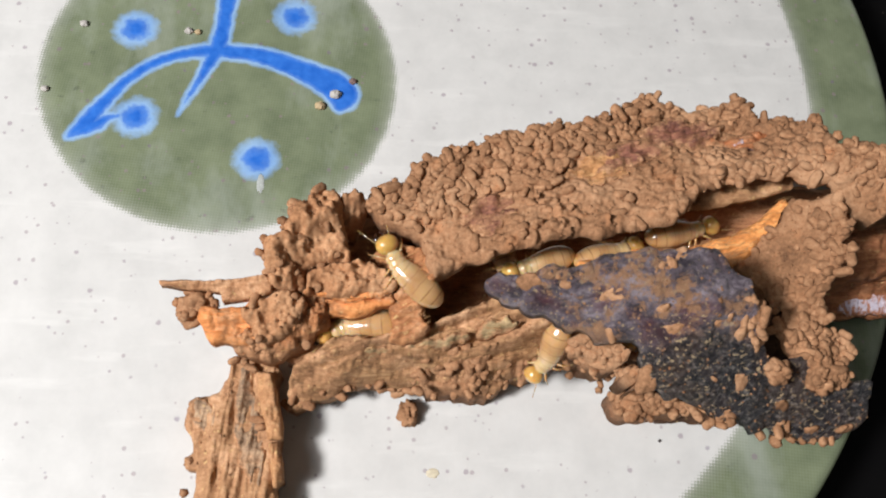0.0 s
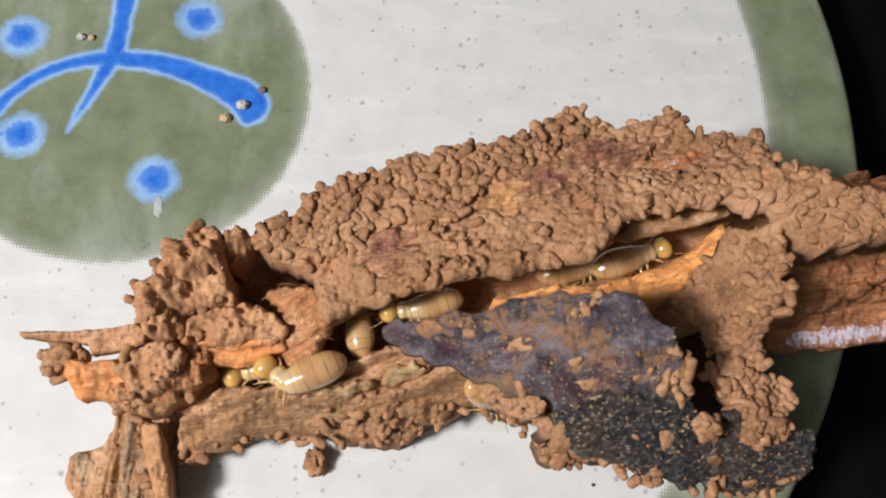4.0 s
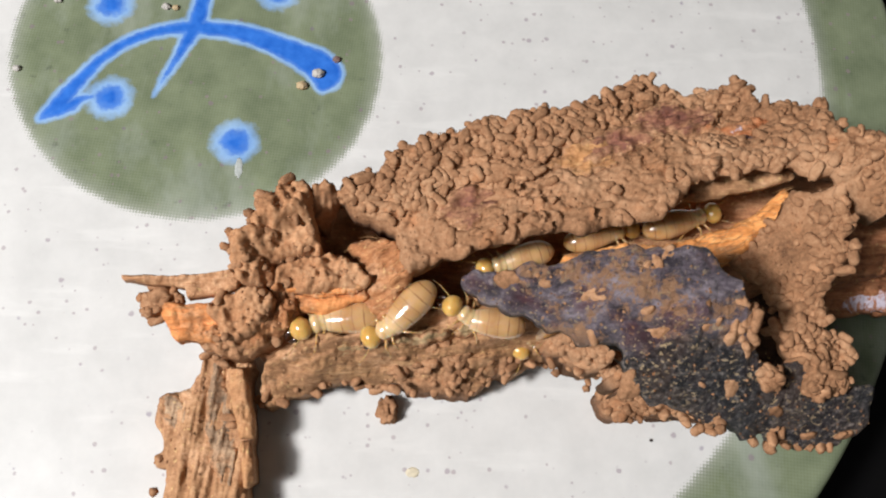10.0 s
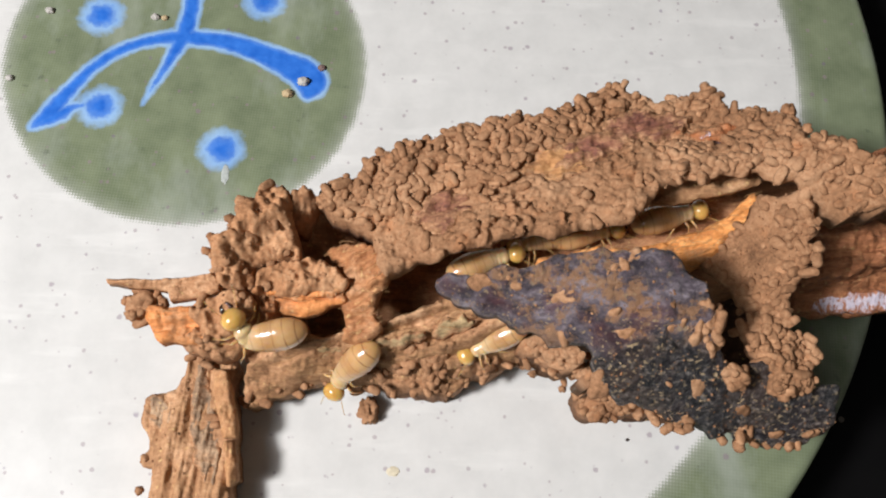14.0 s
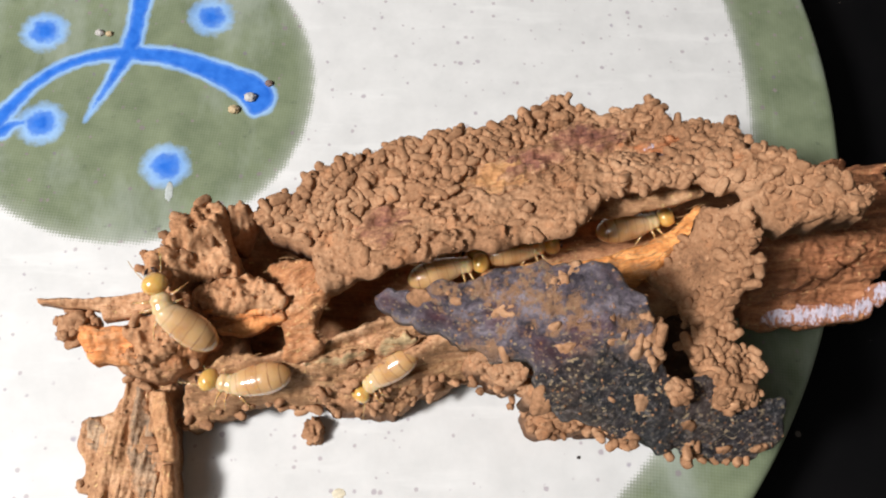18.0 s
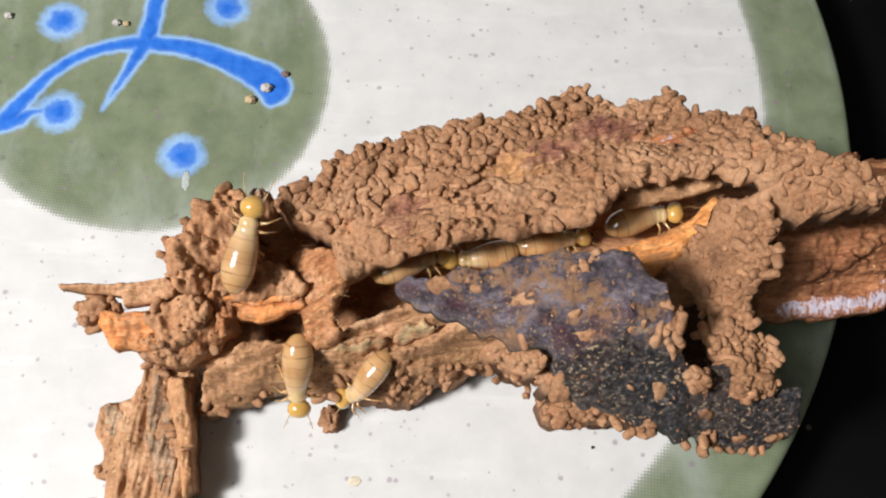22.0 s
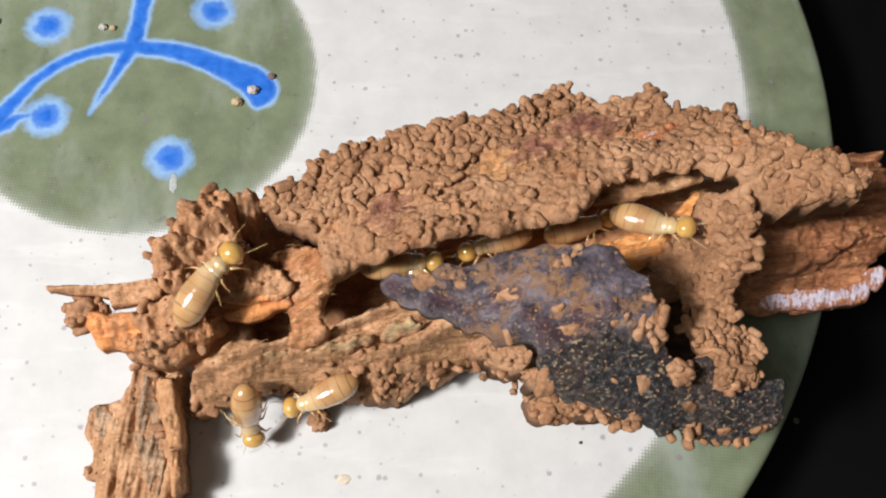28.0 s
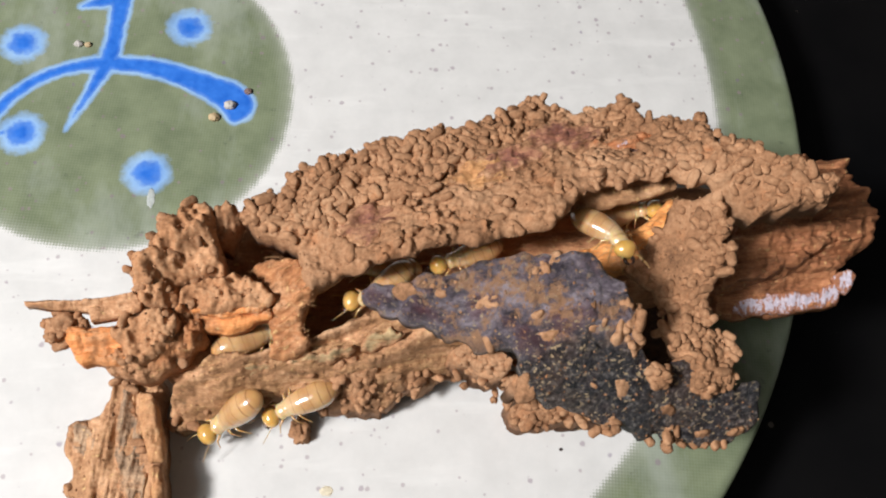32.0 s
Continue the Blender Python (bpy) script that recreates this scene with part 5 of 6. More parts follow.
def fibres_on(ob, count, seed, turn, length=(0.6, 1.8), lift=0.05):
    """Fine torn wood fibres lying along the grain, joined."""
    rng = np.random.default_rng(seed)
    co = np.array([v.co for v in ob.data.vertices])
    at = co[: len(co) // 2][rng.integers(len(co) // 2, size=count)] / MM
    verts, faces = [], []
    for x, y, z in at:
        a, n, rise = radians(turn + rng.normal(0, 14)), rng.uniform(*length), rng.uniform(0.0, 0.25)
        bow = rng.normal(0, 0.18)
        first = len(verts)
        for k in range(5):
            u = k / 4 - 0.5
            px, py = x + n * u * math.cos(a) - bow * (4 * u * u - 1) * math.sin(a), y + n * u * math.sin(a) + bow * (4 * u * u - 1) * math.cos(a)
            pz, r = z + lift + rise * (u + 0.5) ** 2, 0.045 * (1 - abs(u))
            for c in range(3):
                q = 2.094 * c
                verts.append(((px - math.sin(a) * r * math.cos(q)) * MM, (py + math.cos(a) * r * math.cos(q)) * MM, (pz + r * math.sin(q)) * MM))
        for k in range(4):
            for c in range(3):
                c2 = (c + 1) % 3
                faces.append((first + 3 * k + c, first + 3 * k + c2, first + 3 * k + 3 + c2, first + 3 * k + 3 + c))
    layer = part("fibre_layer", mesh_from("fibre_layer", verts, faces), WOOD_FIBRE, ob, "fine torn fibres of pale orange wood")
    layer["kind"] = "stuff"


WOOD_FIBRE = plain("torn_fibre", (0.5, 0.27, 0.11), 0.7, 3000)
for _k, (_ob, _count, _turn) in enumerate(((orange_ob, 150, 16), (arm_ob, 40, 25), (ridge_ob, 45, 14), (olive_ob, 60, 14), (shelf_ob, 24, 5), (stub_ob, 14, 4))):
    fibres_on(_ob, _count, 340 + _k, _turn)

SMEAR_PALE, STAIN_PALE = plain("pale_smear", (0.36, 0.38, 0.35), 0.5, 2500), plain("pale_stain", (0.55, 0.48, 0.34), 0.5, 2500)
stick = thing("broken_stick", (-23, 8, 0), "short broken brown stick with mud stains on the plate", "stick")
STICK_BACK = Matrix.Translation(-stick.location)
_half = Relief(STICK, STICK_IN, 0.25, 47)
_st = part("stick_wood", _half.mesh("stick_wood", step=0.15, base=-0.1, round_by=0.7, rough=0.35, size=1.3, fibre=85, ridge=0.5, terrace=0.5, fine=1.1, iso=0.5, stamps=stamps_on(_half, 14, 18, (0.1, 0.3))), WOOD_STICK, stick)
_st.matrix_basis = STICK_BACK
for _k, _o in enumerate((SLIVER, SLIVER_B)):
    _sl = part("stick_sliver", Relief(_o, (), 0.2, 49 + _k).mesh("stick_sliver", step=0.14, thick=1.6, round_by=0.5, rough=0.2, size=1.2, fibre=86, ridge=0.3), WOOD_SLIVER, stick, "raised sliver of orange-brown wood")
    _sl.matrix_basis = STICK_BACK
for _k, _o in enumerate(([(-24.0, 18.9), (-22.9, 18.8), (-21.6, 16.4), (-20.7, 13.5), (-20.0, 10.1), (-18.7, 6.7), (-18.9, 4.5), (-20.6, 4.5), (-21.8, 6.7), (-23.2, 10.1), (-23.8, 14.2), (-24.3, 16.7)], [(-28.4, 14.5), (-27.8, 15.0), (-26.5, 14.8), (-25.6, 13.8), (-25.2, 12.1), (-26.0, 10.9), (-27.4, 11.2), (-28.2, 12.4)], [(-19.5, 10.1), (-18.7, 10.4), (-18.4, 8.7), (-18.5, 6.7), (-19.3, 7.1)])):
    _xy = np.array(_o)
    _band = Relief(np.c_[_xy, _half.height(_xy[:, 0], _xy[:, 1]) + 0.12], (), 0.3, 251 + _k)
    _gr = part("grey_fibre", _band.mesh("grey_fibre", step=0.13, thick=0.9, round_by=0.5, rough=0.25, size=0.8, fibre=85, ridge=0.35, fine=0.9), WOOD_ASH, stick, "ash-grey weathered wood fibres")
    _gr.matrix_basis = STICK_BACK
grains_on(_st, 60, 320, (0.14, 0.36))
pellets_on(_st, [(-27.8, 8.4, 3.0), (-20.8, 12.4, 4.9), (-20.5, 11.7, 4.8), (-22.6, 18.6, 4.9), (-21.6, 18.9, 5.0), (-21.9, 18.0, 5.0), (-28.2, 5.2, 2.6), (-23.8, 18.9, 4.4)], 130, 8, (0.1, 0.4))


def rubble(name, at, size, seed, material, label, category, group="", dent=0.22):
    """A crumb: a dented lump with a flat base."""
    bm = bmesh.new()
    bmesh.ops.create_icosphere(bm, subdivisions=4, radius=1)
    off = Vector((seed * 3.1, seed * 1.7, 0))
    for v in bm.verts:
        n = noise.fractal(v.co * 1.7 + off, 0.7, 2.1, 6)
        c = v.co * (1 + dent * n)
        v.co = Vector((c.x * size[0], c.y * size[1], max(c.z, -0.55) * size[2])) * MM
    me = bpy.data.meshes.new(name)
    bm.to_mesh(me)
    bm.free()
    me.polygons.foreach_set("use_smooth", np.ones(len(me.polygons), dtype=bool))
    ob = part(name, me, material)
    ob.location = Vector((at[0], at[1], size[2] * 0.55 - 0.15)) * MM
    return tagged(ob, label, category, group)


rubble("mud_clod", (-4.75, 13.9), (1.05, 1.5, 1.5), 4, MUD, "small brown mud clod on the white plate", "mud clod", "", 0.42)
for k, (x, y, s, mt, word) in enumerate(((-14.3, 55.6, 0.75, GRIT_PALE, "pale grey"), (-16.2, 53.8, 0.7, GRIT_TAN, "tan"), (-47.4, 65.1, 0.55, GRIT_PALE, "white"), (-33.9, 64.6, 0.55, GRIT_PALE, "pale grey"), (-32.7, 64.5, 0.45, GRIT_TAN, "tan"), (-50.9, 55.1, 0.5, GRIT_PALE, "white"), (-12.1, 57.7, 0.5, GRIT_BROWN, "brown"), (24.3, 11.1, 0.2, GRIT_DARK, "black"))):
    rubble("crumb", (x, y), (s, s * 0.8, s * 0.7), 10 + k, mt, word + " crumb of grit stuck on the plate", "crumb", "crumbs on the plate")
rubble("glaze_drip", (-23.1, 42.6), (0.45, 1.2, 0.06), 31, SMEAR_PALE, "thin white smear below a blue dot on the plate", "smear")
rubble("dried_stain", (-1.9, 7.5), (0.7, 0.55, 0.05), 33, STAIN_PALE, "pale yellow dried stain on the white plate", "stain")


# ---- termites ----
def skin_material(name, light, dark, bands, rough=0.2):
    """Glossy, slightly translucent skin; darker rings along the body where bands is set."""
    m, nt, b = nodes_of(name)
    v = coords(nt)
    mott = noise_tex(nt, v, 700, 4)
    c = ramp(nt, mott, [(0.3, dark), (0.65, light)])
    if bands:
        sep = nt.nodes.new("ShaderNodeSeparateXYZ")
        nt.links.new(v, sep.inputs[0])
        wob = maths(nt, "ADD", maths(nt, "MULTIPLY", sep.outputs["X"], bands), maths(nt, "MULTIPLY", noise_tex(nt, v, 380, 3), 0.7))
        ring = ramp(nt, maths(nt, "FRACT", wob), [(0.0, (1, 1, 1)), (0.05, (0.8, 0.8, 0.8)), (0.12, (0, 0, 0)), (0.93, (0, 0, 0)), (1.0, (1, 1, 1))])
        body = maths(nt, "ADD", maths(nt, "MULTIPLY", sep.outputs["X"], 165.0), maths(nt, "MULTIPLY", noise_tex(nt, v, 420, 4), 0.55))
        tone = ramp(nt, maths(nt, "ADD", body, 0.68), [(0.0, (0.52, 0.33, 0.13)), (0.22, (0.41, 0.225, 0.09)), (0.42, (0.5, 0.31, 0.145)), (0.6, (0.39, 0.215, 0.095)), (0.8, (0.5, 0.32, 0.155)), (0.98, (0.58, 0.42, 0.24))])
        c = mixc(nt, 0.8, c, tone)
        seam = ramp(nt, noise_tex(nt, coords(nt, (1, 0.5, 0.5)), 620, 2), [(0.46, (0, 0, 0)), (0.6, (1, 1, 1))])
        c = mixc(nt, maths(nt, "MULTIPLY", ring, maths(nt, "ADD", 0.35, maths(nt, "MULTIPLY", seam, 0.5))), c, ramp(nt, noise_tex(nt, v, 190, 2), [(0.5, (0.2, 0.09, 0.04)), (0.6, (0.7, 0.55, 0.36))]))
    nt.links.new(c, b.inputs["Base Color"])
    b.inputs["Roughness"].default_value = rough
    b.inputs["Subsurface Weight"].default_value = 0.5
    b.inputs["Subsurface Radius"].default_value = (1.0, 0.5, 0.2)
    b.inputs["Subsurface Scale"].default_value = 0.0006
    b.inputs["Coat Weight"].default_value = 1.0
    b.inputs["Coat Roughness"].default_value = 0.08
    bump(nt, b, noise_tex(nt, v, 1500, 2), 0.00003, 0.5)
    return m


ABDOMEN_SKIN = skin_material("abdomen_skin", (0.52, 0.305, 0.13), (0.37, 0.18, 0.065), 1000.0)
THORAX_SKIN = skin_material("thorax_skin", (0.58, 0.42, 0.22), (0.47, 0.31, 0.14), 0.0)
HEAD_SKIN = skin_material("head_skin", (0.57, 0.35, 0.1), (0.45, 0.25, 0.06), 0.0, 0.14)
LEG_SKIN = skin_material("leg_skin", (0.5, 0.32, 0.14), (0.36, 0.2, 0.08), 0.0)
JAW_SKIN = skin_material("jaw_skin", (0.05, 0.018, 0.01), (0.02, 0.008, 0.005), 0.0, 0.15)


def lathe(name, profile, flat=0.85, sides=20):
    """A body of rings along x: rows of place, radius and lift in millimetres."""
    verts, faces = [], []
    for x, r, up in profile:
        for k in range(sides):
            t = 2 * math.pi * k / sides
            verts.append((x * MM, r * math.cos(t) * MM, (r * flat * math.sin(t) + up) * MM))
    n = len(profile)
    for i in range(n - 1):
        for k in range(sides):
            k2 = (k + 1) % sides
            faces.append((i * sides + k, i * sides + k2, (i + 1) * sides + k2, (i + 1) * sides + k))
    faces.append(tuple(range(sides - 1, -1, -1)))
    faces.append(tuple((n - 1) * sides + k for k in range(sides)))
    return mesh_from(name, verts, faces)


def tube(name, points, sides=7):
    """A thin limb through rows of x, y, z and radius in millimetres."""
    verts, faces = [], []
    p = [Vector(q[:3]) for q in points]
    for i, q in enumerate(points):
        along_ = (p[min(i + 1, len(p) - 1)] - p[max(i - 1, 0)]).normalized()
        side = along_.cross(Vector((0.13, 0.31, 1))).normalized()
        up = side.cross(along_)
        for k in range(sides):
            t = 2 * math.pi * k / sides
            verts.append(tuple((p[i] + (side * math.cos(t) + up * math.sin(t)) * q[3]) * MM))
    for i in range(len(points) - 1):
        for k in range(sides):
            k2 = (k + 1) % sides
            faces.append((i * sides + k, i * sides + k2, (i + 1) * sides + k2, (i + 1) * sides + k))
    faces.append(tuple(range(sides - 1, -1, -1)))
    faces.append(tuple((len(points) - 1) * sides + k for k in range(sides)))
    return mesh_from(name, verts, faces)


def abdomen_profile():
    """Eight rings of skin, each a little swollen, over a spindle shape."""
    out = []
    for k in range(113):
        s = k / 112
        r = 1.46 * (1 - 0.38 * (1 - s / 0.55) ** 2) if s < 0.55 else 1.46 * math.sqrt(max(0, 1 - ((s - 0.55) / 0.45) ** 2.1))
        crease = (s * 8) % 1
        r = max(r, 0.04) * (1 + 0.01 * math.sin(math.pi * crease) ** 0.6)
        out.append((0.35 - 5.5 * s, r, 0.12 * math.sin(math.pi * s)))
    return out


ABDOMEN = lathe("abdomen", abdomen_profile(), 0.86, 26)
THORAX = lathe("thorax", [(q[0] * 1.1, q[1] * 0.95, q[2]) for q in [(-0.5, 0.7, 0), (-0.2, 0.95, 0.05), (0.05, 0.86, 0.05), (0.2, 0.98, 0.08), (0.55, 0.98, 0.08), (0.75, 0.84, 0.05), (0.9, 0.95, 0.08), (1.2, 0.9, 0.06), (1.45, 0.62, 0.0), (1.65, 0.45, -0.05)]], 0.78)
HEAD = lathe("head", [(0.92 * q[0], 0.92 * q[1], q[2]) for q in [(-0.95, 0.3, 0), (-0.85, 0.62, 0), (-0.6, 0.95, 0.03), (-0.25, 1.16, 0.05), (0.15, 1.2, 0.05), (0.5, 1.08, 0.02), (0.8, 0.85, -0.05), (1.0, 0.62, -0.12), (1.12, 0.4, -0.16), (1.16, 0.1, -0.18)]], 0.8, 24)
JAW = tube("mandible", [(0.9, 0.34, -0.2, 0.24), (1.2, 0.42, -0.26, 0.22), (1.5, 0.32, -0.3, 0.16), (1.7, 0.1, -0.32, 0.05)])
JAW_R = tube("mandible", [(0.9, -0.34, -0.2, 0.24), (1.2, -0.42, -0.26, 0.22), (1.5, -0.32, -0.3, 0.16), (1.7, -0.1, -0.32, 0.05)])


def antenna_mesh(side):
    pts = []
    for k in range(25):
        s = k / 24
        pts.append((0.7 + 2.1 * s, side * (0.7 + 1.0 * s - 0.35 * s * s), -0.1 + 0.25 * math.sin(2.4 * s), 0.05 * (1.25 if k % 2 else 0.8) * (1 - 0.35 * s)))
    return tube("antenna", pts, 6)


ANTENNAE = [antenna_mesh(1), antenna_mesh(-1)]
LEGS = []
for _side in (1, -1):
    for _x, _dx in ((1.15, 0.75), (0.5, -0.1), (-0.1, -0.95)):
        LEGS.append(((_x, _side * 0.55), tube("leg", [(0, 0, -0.3, 0.14), (_dx * 0.4, _side * 0.5, -0.12, 0.15), (_dx * 0.75, _side * 0.9, -0.1, 0.1), (_dx * 1.05, _side * 1.2, -0.55, 0.07), (_dx * 1.25, _side * 1.4, -1.0, 0.05), (_dx * 1.5, _side * 1.6, -1.1, 0.035)])))
for _me, _mt in ((ABDOMEN, ABDOMEN_SKIN), (THORAX, THORAX_SKIN), (HEAD, HEAD_SKIN), (JAW, JAW_SKIN), (JAW_R, JAW_SKIN), (ANTENNAE[0], LEG_SKIN), (ANTENNAE[1], LEG_SKIN), *((_l[1], LEG_SKIN) for _l in LEGS)):
    _me.materials.append(_mt)


def termite(size, label):
    """The origin lies where thorax and abdomen meet; x points to the head."""
    root = thing("termite", (0, 0, 0), label, "termite", "termites on the wood")
    trunk = part("thorax", THORAX, None, root)
    trunk.scale = (size, size, size)
    tail = part("abdomen", ABDOMEN, None, root, "pale glossy ringed abdomen")
    tail.scale = (size, size, size)
    head = part("head", HEAD, None, root, "round amber head")
    head.scale = (size, size, size)
    head.location = (2.45 * size * MM, 0, 0)
    for me in (JAW, JAW_R):
        part("mandible", me, None, head, "dark brown mandible")
    for me in ANTENNAE:
        part("antenna", me, None, head)
    for (x, y), me in LEGS:
        leg = part("leg", me, None, root)
        leg.location = (x * size * MM, y * size * MM, 0)
        leg.scale = (size, size, size)
    return root


def crawl(root, rows):
    """Key a termite: seconds, place in millimetres, heading and rise in degrees, bend and dip of its abdomen."""
    walk(root, [(t, pose(x * MM, y * MM, z * MM, 0, -rise, turn)) for t, x, y, z, turn, rise, _, _ in rows])
    parts = {}
    for ob in root.children:
        parts.setdefault(ob.name.split(".")[0], []).append(ob)
    tail, head = parts["abdomen"][0], parts["head"][0]
    walk(tail, [(t, Euler((0, radians(-dip), radians(bend))).to_matrix().to_4x4()) for t, _, _, _, _, _, bend, dip in rows])
    at = head.location.copy()
    sway = [9, -6, 12, -10, 4, -12, 7, -3]
    walk(head, [(row[0], Matrix.Translation(at) @ Euler((0, radians(18), radians(sway[k % 8] - 0.25 * row[6]))).to_matrix().to_4x4()) for k, row in enumerate(rows)])
    for n, leg in enumerate(parts["leg"]):
        at = leg.location.copy()
        walk(leg, [(k * 0.4, Matrix.Translation(at) @ Euler((0, radians(3 if (k + n) % 2 else -4), radians((14 if (k + n) % 2 else -14) + 5 * math.sin(1.7 * k + n)))).to_matrix().to_4x4()) for k in range(81)])


soldier = termite(1.1, "large amber termite with round head and dark jaws")
worker_a = termite(1.08, "pale striped termite crawling over the weathered wood")
worker_b = termite(1.0, "pale yellow termite with a ringed abdomen")
worker_c = termite(0.95, "pale termite half hidden in the wood gallery")
worker_d = termite(0.95, "pale termite half hidden in the wood gallery")
worker_f = termite(1.0, "small pale striped termite at the crumbly lower edge of the wood")
worker_e = termite(1.0, "cream termite in the gallery beside the orange wood")
worker_g = termite(0.95, "pale termite half hidden in the wood gallery")


def motions():
    crawl(soldier, [
        (0.00, -11.43, 21.22, 10.80, -164, -6, -14, 1),
        (1.00, -11.61, 21.28, 10.80, -154, -9, -18, 4),
        (2.00, -9.22, 21.47, 10.80, -163, -7, -7, -3),
        (3.00, -8.53, 21.70, 10.80, -166, -7, 2, 1),
        (4.00, -9.40, 21.76, 10.80, -166, -6, 3, 1),
        (6.50, -11.20, 20.76, 12.00, -142, 29, -24, -15),
        (7.00, -10.00, 21.30, 12.20, -147, 31, -20, -11),
        (7.50, -9.31, 21.19, 12.35, -111, 21, -4, -15),
        (8.00, -8.63, 21.08, 12.50, -75, 10, 13, -20),
        (9.00, -8.75, 20.98, 12.53, -106, 9, -12, -15),
        (10.00, -10.61, 20.94, 12.57, -159, 8, -16, -10),
        (11.00, -12.44, 20.55, 12.60, -178, 6, 6, -6),
        (12.00, -13.33, 19.53, 14.50, -215, 45, 59, -30),
        (13.00, -15.04, 19.25, 15.00, -186, 45, 24, -30),
        (14.00, -15.72, 18.50, 15.20, -226, 45, 70, -30),
        (15.00, -15.26, 19.74, 16.80, -258, 45, 75, -14),
        (15.50, -15.78, 20.06, 17.50, -223, 37, 34, -10),
        (17.50, -16.28, 22.24, 19.00, -274, 24, 51, 9),
        (18.00, -17.03, 21.87, 19.10, -249, 20, 35, 13),
        (19.00, -17.79, 21.51, 19.30, -237, 14, 30, 21),
        (20.00, -15.74, 22.40, 19.50, -273, 16, 39, 21),
        (21.00, -13.07, 26.22, 20.00, -281, 34, 7, -8),
        (22.00, -11.82, 27.62, 20.50, -288, 37, 3, -12),
        (23.00, -12.89, 28.46, 21.30, -252, 20, -19, 4),
        (24.00, -13.40, 28.22, 21.30, -265, 18, 0, 7),
        (24.50, -12.66, 26.96, 20.00, -305, 22, 18, -6),
        (26.50, -11.18, 25.76, 19.20, -348, -5, 36, 15),
        (27.00, -10.61, 25.61, 19.20, -343, -5, 23, 15),
        (28.00, -13.79, 24.11, 19.50, -316, 11, 12, 10),
        (28.50, -12.93, 22.30, 17.25, -351, -7, 19, 5),
        (29.00, -12.06, 20.49, 15.00, -386, -25, 27, -0),
        (30.00, -9.59, 20.98, 11.60, -338, -3, 10, -5),
        (31.00, -9.41, 21.10, 10.80, -334, -5, 5, -4),
        (32.00, -7.87, 22.33, 10.40, -349, -8, 13, 2),
    ])
    crawl(worker_a, [
        (0.00, -6.18, 25.47, 17.00, 122, 14, 19, 4),
        (1.00, -3.23, 22.76, 16.00, 170, 26, 1, 1),
        (2.00, -5.71, 20.88, 14.50, 219, -13, -9, 8),
        (3.00, -5.60, 20.00, 14.50, 172, -15, 43, 10),
        (4.00, -6.41, 19.69, 14.20, 146, -5, 56, 2),
        (5.25, -3.01, 21.63, 14.90, 178, -7, 25, 0),
        (6.50, 0.40, 23.58, 15.60, 210, -8, -7, -2),
        (7.00, -0.76, 23.11, 15.60, 207, -10, 1, 1),
        (8.00, -1.24, 22.80, 15.60, 224, -9, -18, 1),
        (9.00, -2.38, 22.44, 15.60, 206, -10, 2, 2),
        (10.00, -4.18, 20.07, 14.50, 203, -28, 23, 13),
        (11.00, -6.01, 19.34, 13.00, 215, -29, 8, 11),
        (12.00, -7.67, 17.97, 11.50, 208, -33, 13, 7),
        (13.00, -7.85, 16.86, 9.50, 216, -45, 3, 13),
        (14.00, -7.12, 16.60, 8.50, 237, -45, -18, 1),
        (14.50, -6.48, 16.38, 8.25, 268, -45, -32, -5),
        (15.00, -5.84, 16.17, 8.00, 300, -45, -47, -11),
        (15.50, -5.92, 16.49, 8.00, 310, -44, -61, -14),
        (16.17, -7.67, 16.71, 9.10, 257, -27, -29, -11),
        (16.83, -9.43, 16.93, 10.20, 203, -11, 3, -7),
        (17.50, -11.18, 17.14, 11.30, 150, 6, 35, -4),
        (18.00, -11.70, 17.00, 10.80, 170, 0, 20, -7),
        (18.50, -11.42, 17.15, 10.65, 205, -22, -5, 7),
        (19.00, -11.13, 17.31, 10.50, 240, -45, -31, 22),
        (19.50, -7.60, 16.50, 10.40, 262, -30, -20, 8),
        (20.00, -6.60, 16.20, 10.20, 288, -26, -16, 4),
        (21.00, -6.70, 16.30, 10.00, 300, -38, -23, 3),
        (22.00, -7.60, 15.80, 9.80, 276, -42, -8, 4),
        (23.00, -8.90, 15.20, 9.40, 250, -44, 6, 4),
        (24.00, -11.20, 14.70, 8.60, 230, -46, 6, 4),
        (24.50, -10.12, 15.55, 7.50, 271, -45, -27, -4),
        (26.50, -9.51, 14.44, 6.50, 273, -45, -4, -5),
        (27.00, -9.25, 14.57, 6.50, 292, -45, -12, -12),
        (28.00, -11.60, 12.90, 5.60, 284, -56, -8, -8),
        (29.00, -8.80, 13.70, 5.20, 282, -60, -4, -6),
        (29.50, -9.94, 14.70, 5.75, 253, -40, 2, -13),
        (30.00, -10.86, 14.84, 5.50, 212, -35, 18, -20),
        (31.00, -11.81, 14.43, 5.20, 206, -30, 9, -17),
        (32.00, -12.13, 14.49, 5.20, 211, -29, -6, -12),
    ])
